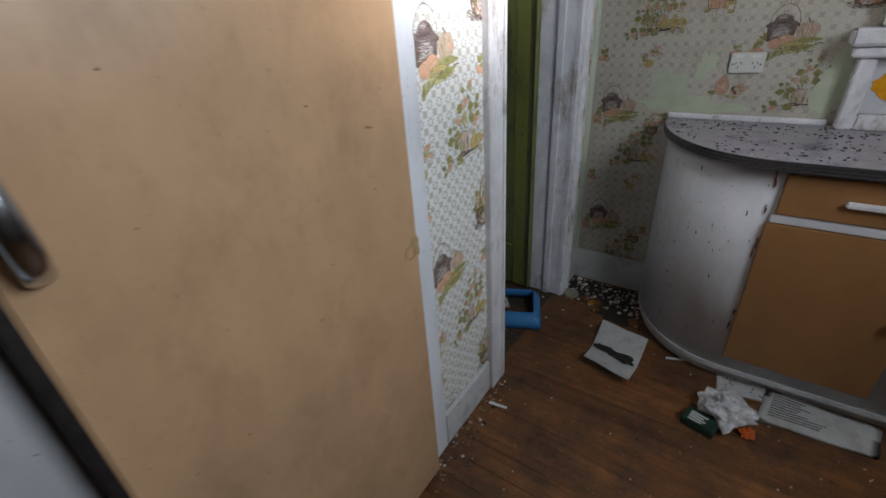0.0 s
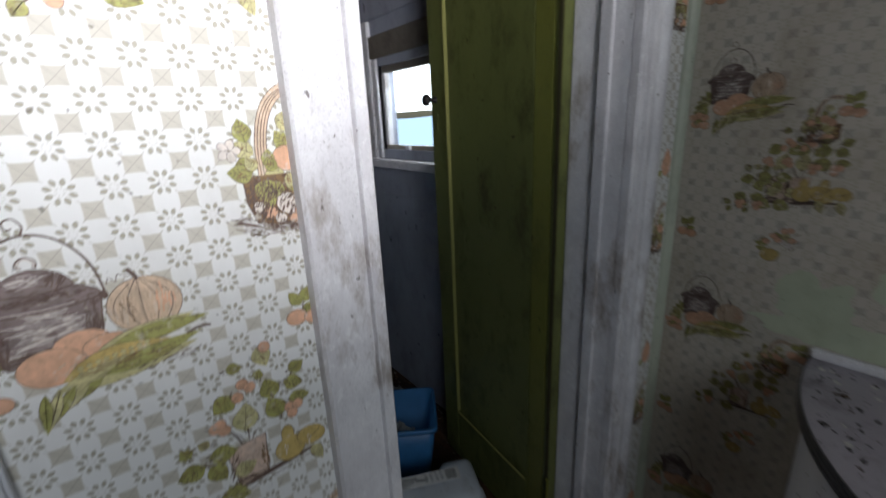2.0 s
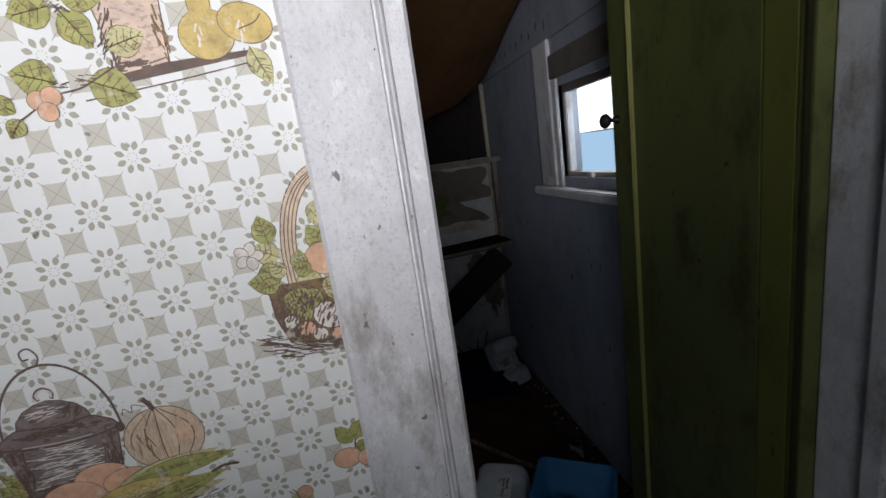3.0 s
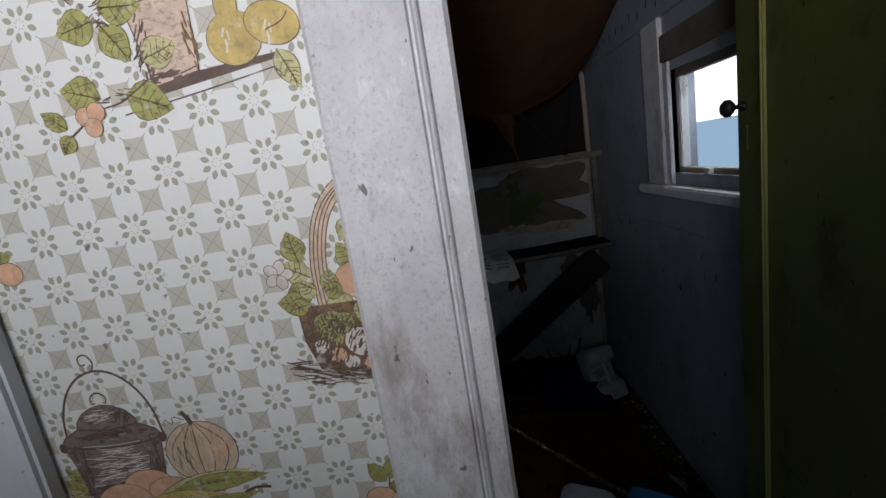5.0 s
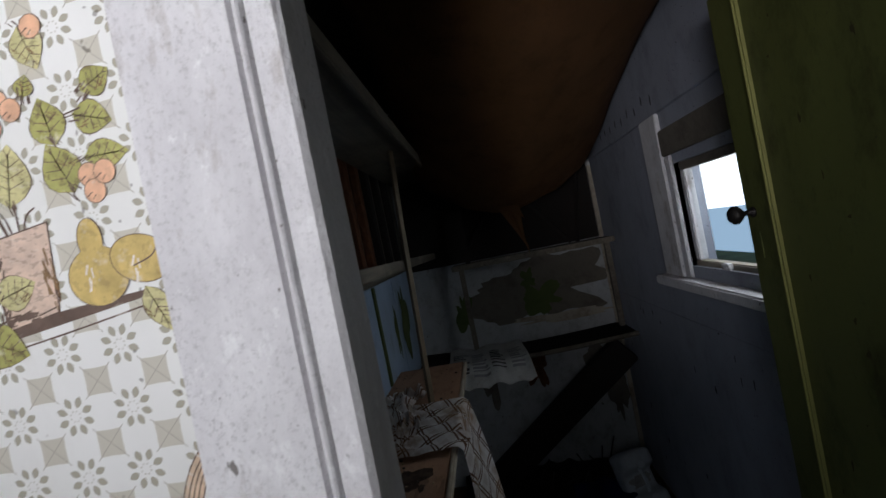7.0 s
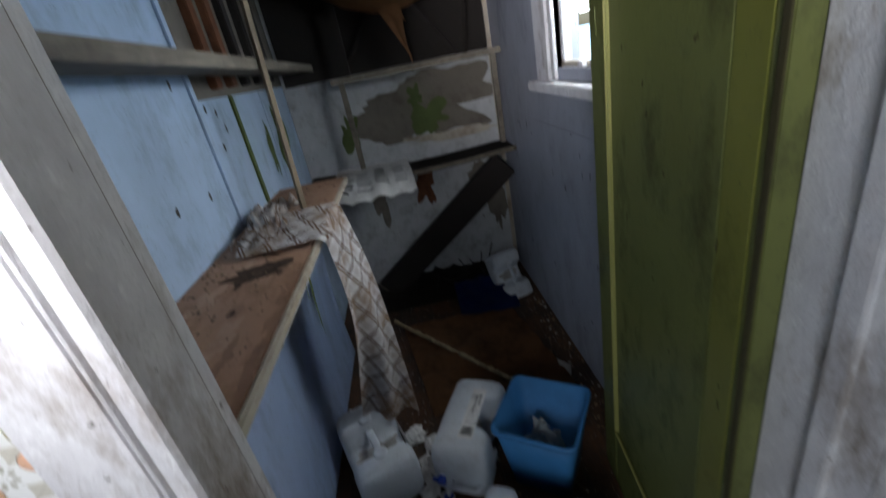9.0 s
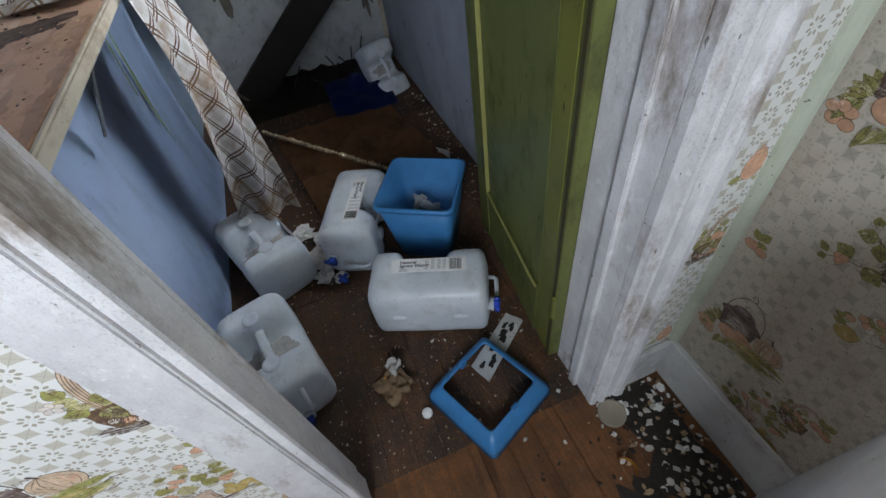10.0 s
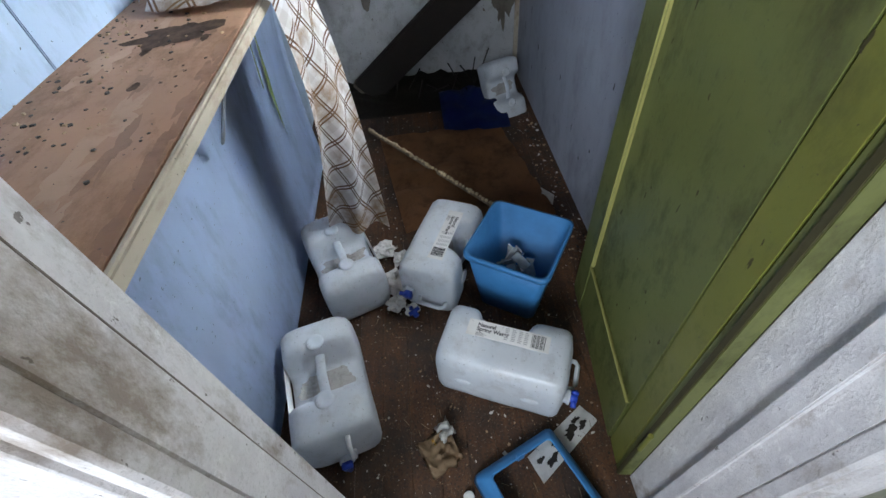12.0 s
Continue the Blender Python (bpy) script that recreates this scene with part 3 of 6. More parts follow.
structure("baseboard_north", box(W + 0.0005, 0.1, NORTH - 0.018, NORTH, 0, 0.175, 0.004), SKIRT, "dirty white skirting by the cupboard", "baseboard")
structure("trim_corner_bead", prism([(W, NORTH), (W + 0.020, NORTH), (W + 0.018, NORTH - 0.008), (W + 0.013, NORTH - 0.014), (W + 0.007, NORTH - 0.018), (W, NORTH - 0.019)], 0.176, 2.5), COVE, "pale green quarter-round bead in corner", "corner bead")

part("bare_plaster", box(W, W + 0.003, -1.69, 0.135, 0, 2.49, 0.001), PEEL, wall_west, "stained white plaster beyond the tan door")
# torn wallpaper on the north wall: pale plaster showing
for k, (x, z, a, b) in enumerate(((-0.10, 1.02, 0.075, 0.075), (-0.02, 0.965, 0.16, 0.04), (0.43, 1.06, 0.045, 0.12), (0.02, 1.12, 0.03, 0.05))):
    part("torn_patch", flat_patch(ragged(x, z, a, b, 300 + k, 60, 0.45), lambda u, v: (u, NORTH - 0.0012 - 0.0004 * k, max(v, 0.935))), TORN, wall_north, "torn wallpaper baring pale green plaster")


# ---- wallpaper print: crocks, baskets, fruit ----
def inked(name, colour, hatch, along, dim=1.0):
    """Printed colour with sketched darker strokes and lighter touches; the last factor darkens it for a dimmer wall."""
    n = Nodes("print_" + name)
    colour = [v * dim for v in colour]
    c = n.mix(n.noise(55, 4, 0.6, (1, 1, 1), 0.3, 0.7), [v * 0.78 for v in colour], [min(1, v * 1.22) for v in colour])
    c = n.mix(n.m("MULTIPLY", n.noise(150, 4, 0.6, along, 0.54, 0.6), hatch), c, (0.10, 0.055, 0.04))
    c = n.mix(n.m("MULTIPLY", n.noise(70, 3, 0.6, along, 0.6, 0.72, seed=4), 0.5), c, (0.74, 0.70, 0.62))
    return n.done(c, 0.6)


INKS = (
    ("outline", (0.13, 0.085, 0.065), 0.3, (1, 1, 1)), ("kettle", (0.22, 0.17, 0.16), 0.7, (0.5, 0.5, 2.6)), ("peach", (0.72, 0.42, 0.27), 0.12, (1, 1, 1)), ("pumpkin", (0.64, 0.48, 0.34), 0.25, (2.2, 2.2, 0.5)),
    ("leaf", (0.38, 0.37, 0.12), 0.5, (1, 1, 1)), ("gourd", (0.58, 0.43, 0.15), 0.2, (1, 1, 1)), ("pale", (0.56, 0.52, 0.26), 0.4, (1, 1, 2)), ("basket", (0.22, 0.13, 0.06), 0.9, (1, 1, 1)), ("shine", (0.72, 0.66, 0.60), 0.15, (1, 1, 1)), ("pot", (0.66, 0.50, 0.40), 0.35, (1, 1, 2)))
PRINT = [inked(*a) for a in INKS]
# the same inks, darkened to suit the dimmer north wall
PRINT_DIMMED = [inked(*a, 0.62) for a in INKS]
OUT, KET, PEA, PUM, LEAF, GOU, PALE, BAS, SHI, POT = range(10)


class Print:
    """Flat printed shapes, laid in thin layers on a wall."""

    def __init__(self, place, clip):
        self.bm, self.place, self.clip, self.layer = bmesh.new(), place, clip, 0
        self.u = self.v = 0.0
        self.s = 1.0

    def at(self, u, v, s=1.0):
        self.u, self.v, self.s, self.layer = u, v, s, 0

    def poly(self, pts, colour):
        self.layer += 1
        lo, hi = self.clip
        world = []
        for a, b in pts:
            u = min(max(self.u + a * self.s, lo), hi)
            world.append(self.bm.verts.new(self.place(u, self.v + b * self.s, 0.0003 + 0.0000007 * self.layer)))
        if max(p[0] for p in pts) * self.s + self.u < lo or min(p[0] for p in pts) * self.s + self.u > hi:
            return
        for i in range(1, len(world) - 1):
            face = self.bm.faces.new((world[0], world[i], world[i + 1]))
            face.material_index = colour

    def oval(self, x, y, rx, ry, colour, turn=0.0, line=0.0007, n=18):
        c, s = math.cos(radians(turn)), math.sin(radians(turn))
        for grow, col in ((line, OUT), (0.0, colour)):
            if grow or col == colour:
                self.poly([(x + (rx + grow) * math.cos(t) * c - (ry + grow) * math.sin(t) * s, y + (rx + grow) * math.cos(t) * s + (ry + grow) * math.sin(t) * c)
                           for t in (2 * math.pi * i / n for i in range(n))], col)

    def leaf(self, x, y, length, wide, turn, colour=LEAF):
        c, s = math.cos(radians(turn)), math.sin(radians(turn))
        for grow, col in ((0.0007, OUT), (0.0, colour)):
            pts = [(i / 6, math.sin(math.pi * (i / 6) ** 0.8)) for i in range(7)]
            up = [(p * length, q * (wide + grow)) for p, q in pts]
            dn = [(p * length, -q * (wide + grow)) for p, q in reversed(pts[1:-1])]
            self.poly([(x + a * c - b * s, y + a * s + b * c) for a, b in up + dn], col)
        self.line([(x, y), (x + length * 0.85 * c, y + length * 0.85 * s)], 0.0004, OUT)

    def line(self, pts, w, colour=OUT):
        for (ax, ay), (bx, by) in zip(pts, pts[1:]):
            d = math.hypot(bx - ax, by - ay) or 1e-6
            nx, ny = -(by - ay) / d * w, (bx - ax) / d * w
            self.layer -= 1
            self.poly([(ax + nx, ay + ny), (bx + nx, by + ny), (bx - nx, by - ny), (ax - nx, ay - ny)], colour)
        self.layer += 1

    def curve(self, pts, w, colour=OUT, steps=5):
        """A smooth stroke through the points."""
        out = []
        p = [pts[0]] + list(pts) + [pts[-1]]
        for i in range(1, len(p) - 2):
            for k in range(steps):
                t = k / steps
                out.append(tuple(0.5 * (2 * p[i][j] + (p[i + 1][j] - p[i - 1][j]) * t + (2 * p[i - 1][j] - 5 * p[i][j] + 4 * p[i + 1][j] - p[i + 2][j]) * t * t
                                        + (3 * p[i][j] - p[i - 1][j] - 3 * p[i + 1][j] + p[i + 2][j]) * t ** 3) for j in (0, 1)))
        self.line(out + [pts[-1]], w, colour)

    def hatch(self, x, y, rx, ry, turn, count, colour=OUT, w=0.0004, seed=1, length=0.012):
        """Loose pen strokes inside an oval."""
        rnd = random.Random(seed)
        for _ in range(count):
            a, d = rnd.uniform(0, 6.28), math.sqrt(rnd.random())
            px, py = x + rx * d * math.cos(a), y + ry * d * math.sin(a)
            t = radians(turn + rnd.uniform(-14, 14))
            l = length * rnd.uniform(0.5, 1.1)
            self.line([(px - l / 2 * math.cos(t), py - l / 2 * math.sin(t)), (px + l / 2 * math.cos(t), py + l / 2 * math.sin(t))], w * rnd.uniform(0.6, 1.3), colour)

    def veined(self, x, y, length, wide, turn, colour=LEAF):
        """A broad leaf with a midrib and side veins."""
        self.leaf(x, y, length, wide, turn, colour)
        c, s = math.cos(radians(turn)), math.sin(radians(turn))
        for k in range(1, 5):
            d = length * (0.12 + 0.17 * k)
            for side in (-1, 1):
                q = side * wide * 0.72 * math.sin(math.pi * min(0.95, d / length + 0.12))
                e = d + length * 0.13
                self.line([(x + d * c, y + d * s), (x + e * c - q * s, y + e * s + q * c)], 0.00028)
        self.hatch(x + length * 0.5 * c + wide * 0.35 * s, y + length * 0.5 * s - wide * 0.35 * c, length * 0.28, wide * 0.35, turn + 30, 5, BAS, 0.0003, int(turn) + 7, 0.007)

    def kettle(self, u, v, s=1.0):
        """Crock with a wire handle, pumpkin, peaches and corn; u, v: the crock's knob."""
        self.at(u, v, s)
        self.curve([(-0.047 * math.cos(a) + 0.004, -0.036 + 0.070 * math.sin(a)) for a in (math.pi * i / 8 for i in range(9))], 0.0011)
        self.curve([(0.003, 0.034), (0.006, 0.042), (0.001, 0.05), (-0.006, 0.048), (-0.006, 0.041), (-0.001, 0.041)], 0.0008)
        for k in range(9):
            self.veined(-0.028 - 0.004 * k, -0.082 - 0.004 * k, 0.036, 0.008, 115 + 17 * k, LEAF if k % 3 else PALE)
        body = [(-0.031, -0.022), (0.0, -0.019), (0.031, -0.022), (0.044, -0.029), (0.0485, -0.036), (0.046, -0.041), (0.042, -0.066), (0.038, -0.093), (0.0, -0.098), (-0.036, -0.093), (-0.041, -0.066), (-0.046, -0.041), (-0.0485, -0.036), (-0.044, -0.029)]
        self.poly([(x * 1.03, y + (0.0009 if y > -0.06 else -0.0008)) for x, y in body], OUT)
        self.poly(body, KET)
        self.hatch(-0.002, -0.058, 0.026, 0.016, 1, 60, SHI, 0.00035, 3, 0.020)
        self.hatch(-0.006, -0.078, 0.024, 0.012, 2, 26, SHI, 0.0003, 23, 0.016)
        self.hatch(-0.004, -0.088, 0.034, 0.007, 2, 34, OUT, 0.0007, 4, 0.022)
        self.hatch(0.036, -0.064, 0.007, 0.026, 88, 34, OUT, 0.0008, 5, 0.014)
        self.hatch(-0.036, -0.064, 0.006, 0.026, 92, 28, OUT, 0.0008, 6, 0.014)
        self.hatch(0.0, -0.029, 0.034, 0.005, 0, 46, OUT, 0.0008, 9, 0.008)
        self.curve([(-0.0485, -0.037), (-0.02, -0.042), (0.02, -0.042), (0.0485, -0.037)], 0.0010)
        self.curve([(-0.030, -0.039), (0.0, -0.0405), (0.026, -0.039)], 0.0004, SHI)
        for x in (-0.049, 0.049):
            self.oval(x, -0.038, 0.0035, 0.0045, OUT, n=10)
        lid = [(-0.029, -0.021), (-0.027, -0.014), (-0.020, -0.006), (-0.010, -0.001), (0.0, 0.001), (0.010, -0.001), (0.020, -0.006), (0.027, -0.014), (0.029, -0.021), (0.0, -0.0245)]
        self.poly([(x * 1.04, y * 1.02 + 0.0006) for x, y in lid], OUT)
        self.poly(lid, KET)
        self.hatch(-0.004, -0.010, 0.014, 0.006, 6, 20, SHI, 0.00035, 8, 0.011)
        self.hatch(0.016, -0.014, 0.008, 0.006, 60, 16, OUT, 0.0006, 22, 0.008)
        self.curve([(-0.029, -0.021), (0.0, -0.0245), (0.029, -0.021)], 0.0008)
        self.curve([(-0.005, 0.002), (-0.0065, 0.008), (0.0, 0.0125), (0.0065, 0.008), (0.005, 0.002)], 0.0016)
        self.curve([(-0.005, 0.003), (-0.0058, 0.008), (0.0, 0.0115), (0.0058, 0.008), (0.005, 0.003)], 0.0007, SHI)
        self.oval(0.082, -0.058, 0.034, 0.031, PUM, line=0.0008, n=26)
        for k in (-0.8, -0.45, -0.1, 0.3, 0.7):
            self.curve([(0.080 + 0.006 * k, -0.029), (0.082 + 0.032 * k, -0.048), (0.082 + 0.034 * k, -0.066), (0.082 + 0.016 * k, -0.087)], 0.00045)
        self.hatch(0.10, -0.062, 0.009, 0.020, 82, 14, PEA, 0.0008, 11, 0.012)
        self.hatch(0.064, -0.062, 0.007, 0.018, 98, 10, BAS, 0.0004, 12, 0.012)
        self.curve([(0.080, -0.029), (0.077, -0.022), (0.073, -0.016)], 0.0022)
        self.curve([(0.074, -0.024), (0.064, -0.020), (0.062, -0.027), (0.056, -0.022), (0.054, -0.028)], 0.0004)
        for x, y, rx, ry in ((0.022, -0.085, 0.024, 0.015), (-0.006, -0.102, 0.027, 0.020), (0.042, -0.093, 0.022, 0.013)):
            self.oval(x, y, rx, ry, PEA, line=0.0005, n=24)
            self.hatch(x + rx * 0.4, y - ry * 0.4, rx * 0.4, ry * 0.4, 40, 7, PUM, 0.0006, int(900 * rx), 0.008)
        self.leaf(0.022, -0.106, 0.105, 0.013, 14, PALE), self.leaf(0.045, -0.094, 0.095, 0.009, 4, LEAF)
        self.leaf(-0.002, -0.120, 0.100, 0.017, 9, GOU)
        for i in range(9):
            for j in range(3):
                self.oval(0.014 + 0.0075 * i, -0.1215 + 0.0012 * i + 0.0052 * j, 0.0026, 0.0021, PALE, line=0.0003, n=7)
        self.leaf(-0.012, -0.130, 0.135, 0.013, 6, PALE), self.leaf(0.03, -0.126, 0.10, 0.009, 12, LEAF)
        self.hatch(0.06, -0.118, 0.045, 0.007, 9, 26, BAS, 0.0004, 14, 0.02)
        self.curve([(0.112, -0.105), (0.124, -0.101), (0.138, -0.102)], 0.0014)
        for k in range(5):
            self.leaf(0.03 - 0.012 * k, -0.128, 0.045, 0.005, 208 + 13 * k, PALE if k % 2 else LEAF)
        self.hatch(0.085, -0.128, 0.035, 0.006, 20, 18, OUT, 0.0004, 15, 0.014)
        for k in range(3):
            self.oval(-0.050 - 0.014 * k, -0.126 + 0.005 * (k % 2), 0.0105, 0.0085, PEA, line=0.0005)

    def bush(self, u, v, s=1.0):
        """Potted fruit bush with two gourds on a brown shelf line; u, v: the middle."""
        self.at(u, v, s)
        rnd = random.Random(7)
        self.poly([(-0.035, -0.064), (0.085, -0.050), (0.085, -0.046), (-0.035, -0.052)], OUT)
        self.curve([(-0.05, -0.072), (0.02, -0.064), (0.085, -0.055)], 0.0006)
        for k in range(5):
            x, y = rnd.uniform(-0.05, 0.05), rnd.uniform(0.015, 0.09)
            self.curve([(0.0, -0.02), (x * 0.4, y * 0.6), (x, y)], 0.0006)
        self.poly([(-0.030, 0.004), (0.022, 0.010), (0.018, -0.050), (-0.020, -0.056)], OUT)
        self.poly([(-0.029, 0.003), (0.021, 0.009), (0.017, -0.049), (-0.019, -0.055)], POT)
        self.hatch(-0.022, -0.028, 0.006, 0.024, 70, 26, OUT, 0.0006, 21, 0.012)
        self.hatch(0.016, -0.030, 0.005, 0.018, 100, 16, BAS, 0.0006, 22, 0.012)
        self.hatch(-0.005, -0.051, 0.02, 0.006, 8, 24, OUT, 0.0007, 23, 0.014)
        leaves = [(0.039, 0.056, 0.033, 0.013, 100), (0.046, 0.024, 0.037, 0.014, 112), (-0.002, 0.023, 0.042, 0.016, 80), (-0.008, 0.081, 0.031, 0.014, 215), (0.057, 0.044, 0.031, 0.010, 358),
                  (0.055, 0.073, 0.028, 0.011, 340), (0.064, 0.086, 0.024, 0.010, 25), (0.030, 0.136, 0.031, 0.012, 285), (-0.010, 0.119, 0.019, 0.008, 350), (0.023, 0.091, 0.015, 0.007, 70),
                  (-0.049, 0.006, 0.035, 0.013, 355), (-0.050, -0.006, 0.033, 0.012, 300), (-0.025, -0.035, 0.031, 0.012, 15), (-0.054, -0.002, 0.033, 0.013, 190), (-0.066, -0.057, 0.033, 0.014, 160),
                  (-0.045, -0.057, 0.039, 0.015, 335), (-0.067, 0.018, 0.018, 0.008, 120), (-0.045, 0.023, 0.016, 0.007, 140)]
        for k, (x, y, l, w, t) in enumerate(leaves):
            self.veined(x, y, l, w, t, PALE if k % 5 == 2 else LEAF)
            self.hatch(x, y, 0.006, 0.005, t + 20, 7, OUT, 0.0005, k + 60, 0.007)
        for x, y in ((0.005, 0.092), (0.013, 0.085), (-0.003, 0.076), (-0.035, 0.044), (-0.025, 0.037), (-0.029, 0.047), (0.058, 0.033), (0.060, 0.022), (0.069, 0.033), (0.039, 0.134)):
            self.oval(x, y, 0.0074, 0.0076, PEA, line=0.0005, n=14)
            self.hatch(x - 0.002, y - 0.002, 0.003, 0.003, 40, 4, OUT, 0.0003, 77, 0.006)
        self.oval(0.050, -0.032, 0.021, 0.019, GOU, line=0.0006, n=24), self.oval(0.049, -0.008, 0.0085, 0.014, GOU, line=0.0006), self.oval(0.050, -0.026, 0.017, 0.014, GOU, line=0)
        self.oval(0.081, -0.026, 0.021, 0.015, GOU, -18, line=0.0006, n=24)
        for x in (0.044, 0.077):
            self.hatch(x, -0.032, 0.004, 0.006, 80, 5, SHI, 0.0006, 24, 0.007)
        self.veined(0.080, -0.044, 0.034, 0.009, 292, PALE)
        self.curve([(0.075, -0.03), (0.088, -0.026), (0.094, -0.02)], 0.0005)
        self.curve([(-0.025, -0.05), (-0.05, -0.062), (-0.07, -0.066), (-0.1, -0.082)], 0.0007)
        for x, y, t, l in ((-0.1, -0.075, 140, 0.024), (-0.098, -0.08, 230, 0.018)):
            self.veined(x, y, l, 0.012 if l > 0.03 else 0.007, t)
        for x, y in ((-0.083, -0.068), (-0.073, -0.066), (-0.078, -0.077)):
            self.oval(x, y, 0.0072, 0.0072, PEA, line=0.0005, n=14)

    def basket(self, u, v, s=1.0):
        """Straw basket with a tall pale handle, turnips and leaves; u, v: the middle of the basket."""
        self.at(u, v, s)
        hand = [(-0.022, -0.005), (-0.022, 0.035), (-0.014, 0.068), (0.002, 0.088), (0.024, 0.094), (0.04, 0.088)]
        self.curve(hand, 0.0062), self.curve(hand, 0.0054, PUM)
        for d in (-0.003, 0.0, 0.003):
            self.curve([(x + d, y) for x, y in hand], 0.0004)
        for k, (x, y, t) in enumerate(((-0.03, 0.028, 150), (-0.036, 0.04, 100), (-0.03, 0.02, 200), (0.0, 0.05, 60), (0.006, 0.03, 120), (-0.035, 0.008, 170), (0.015, 0.045, 95), (0.02, 0.02, 60))):
            self.veined(x, y, 0.024, 0.009, t, LEAF if k % 3 else PALE)
        for k in range(5):
            self.oval(-0.053 + 0.006 * math.cos(1.256 * k), 0.033 + 0.006 * math.sin(1.256 * k), 0.0052, 0.004, SHI, 72 * k, line=0.0005, n=12)
        self.oval(0.002, 0.022, 0.014, 0.013, PEA, line=0.0006), self.oval(0.02, 0.012, 0.013, 0.013, PEA, line=0.0006), self.oval(-0.012, 0.004, 0.010, 0.010, PALE, line=0.0006)
        side = [(-0.044, 0.006), (0.05, 0.006), (0.05, -0.045), (0.0, -0.05), (-0.036, -0.042), (-0.043, -0.02)]
        self.poly([(x * 1.03, y * 1.03) for x, y in side], OUT)
        self.poly(side, BAS)
        self.hatch(-0.022, -0.018, 0.02, 0.024, 8, 50, OUT, 0.0006, 31, 0.010)
        self.hatch(-0.02, -0.016, 0.02, 0.022, 98, 30, OUT, 0.0005, 32, 0.008)
        self.hatch(0.02, -0.02, 0.022, 0.024, 12, 60, GOU, 0.0007, 33, 0.012)
        self.hatch(0.016, -0.02, 0.024, 0.024, 100, 24, BAS, 0.0005, 34, 0.009)
        self.oval(-0.002, -0.026, 0.013, 0.011, SHI, -30, line=0.0006), self.oval(0.012, -0.035, 0.008, 0.008, PEA, line=0.0006), self.oval(0.028, -0.036, 0.008, 0.007, PEA, line=0.0006), self.oval(-0.022, -0.034, 0.007, 0.006, PEA, line=0.0006)
        for x, y, t in ((-0.012, -0.004, 200), (0.002, 0.002, 300), (-0.024, 0.0, 250), (-0.004, -0.012, 160)):
            self.veined(x, y, 0.020, 0.008, t)
        for k, (x, y, t) in enumerate(((-0.035, 0.008, 190), (-0.03, 0.012, 120), (-0.018, 0.016, 80), (-0.008, 0.012, 150), (0.006, 0.006, 250), (-0.03, -0.004, 290), (-0.014, -0.016, 215), (0.014, -0.014, 320))):
            self.veined(x, y, 0.017, 0.0065, t, PALE if k % 3 == 1 else LEAF)
        for x, y, r in ((-0.033, -0.026, 0.006), (-0.012, -0.041, 0.006), (0.002, -0.043, 0.0055)):
            self.oval(x, y, r, r * 0.9, PEA if r < 0.006 else SHI, line=0.0006, n=12)
        self.hatch(-0.018, -0.026, 0.026, 0.020, 60, 110, OUT, 0.0006, 37, 0.007)
        self.hatch(-0.030, -0.010, 0.014, 0.016, 100, 50, OUT, 0.0006, 38, 0.006)
        self.hatch(0.0, -0.052, 0.045, 0.007, -12, 80, OUT, 0.0004, 35, 0.018)
        self.hatch(-0.045, -0.045, 0.012, 0.01, -14, 16, OUT, 0.0005, 36, 0.018)

    def posy(self, u, v, s=1.0):
        """Small pink flowers above a yellow gourd, at the cut edge of the paper."""
        self.at(u, v, s)
        rnd = random.Random(3)
        for k in range(9):
            self.leaf(rnd.uniform(-0.02, 0.03), rnd.uniform(-0.02, 0.04), rnd.uniform(0.02, 0.03), 0.007, rnd.uniform(0, 360), PALE if k % 2 else LEAF)
        for k in range(9):
            self.oval(rnd.uniform(-0.02, 0.045), rnd.uniform(-0.005, 0.04), 0.008, 0.007, PEA if k % 3 else SHI)
        self.oval(0.0, -0.03, 0.02, 0.017, GOU)
        for k in range(8):
            x, y = 0.02 + 0.03 * rnd.random(), rnd.uniform(-0.02, 0.03)
            self.line([(x, y), (x + 0.01, y + 0.006)], 0.0005)

    def sprig(self, u, v, s=1.0):
        self.at(u, v, s)
        self.line([(0, -0.005), (0.006, 0.03)], 0.0008)
        self.leaf(0.0, 0.008, 0.026, 0.008, 125), self.leaf(0.002, 0.012, 0.026, 0.009, 55), self.leaf(0.0, 0.0, 0.022, 0.007, 10)
        self.oval(-0.008, -0.008, 0.014, 0.011, PEA), self.oval(0.014, -0.012, 0.012, 0.010, PEA)

    def tub(self, u, v, s=1.0):
        """Wooden tub of pears with a jar and daisies beside it."""
        self.at(u, v, s)
        for k in range(6):
            self.oval(-0.03 + 0.013 * k, 0.034 + 0.006 * (k % 2), 0.012, 0.011, PALE)
        self.poly([(-0.05, 0.03), (0.052, 0.03), (0.038, -0.03), (-0.036, -0.03)], OUT)
        self.poly([(-0.048, 0.028), (0.05, 0.028), (0.036, -0.028), (-0.034, -0.028)], PEA)
        for k in range(5):
            self.line([(-0.034 + 0.017 * k, 0.028), (-0.026 + 0.013 * k, -0.028)], 0.0005)
        self.line([(-0.048, 0.014), (0.05, 0.014)], 0.001)
        self.poly([(0.02, -0.004), (0.056, -0.004), (0.056, -0.048), (0.02, -0.048)], OUT)
        self.poly([(0.022, -0.006), (0.054, -0.006), (0.054, -0.046), (0.022, -0.046)], GOU)
        self.poly([(0.034, -0.02), (0.052, -0.02), (0.052, -0.036), (0.034, -0.036)], SHI)
        for k in range(7):
            self.oval(-0.05 + 0.013 * k, -0.042 - 0.006 * (k % 2), 0.007, 0.007, SHI)
        self.leaf(-0.05, -0.04, 0.03, 0.007, 20)

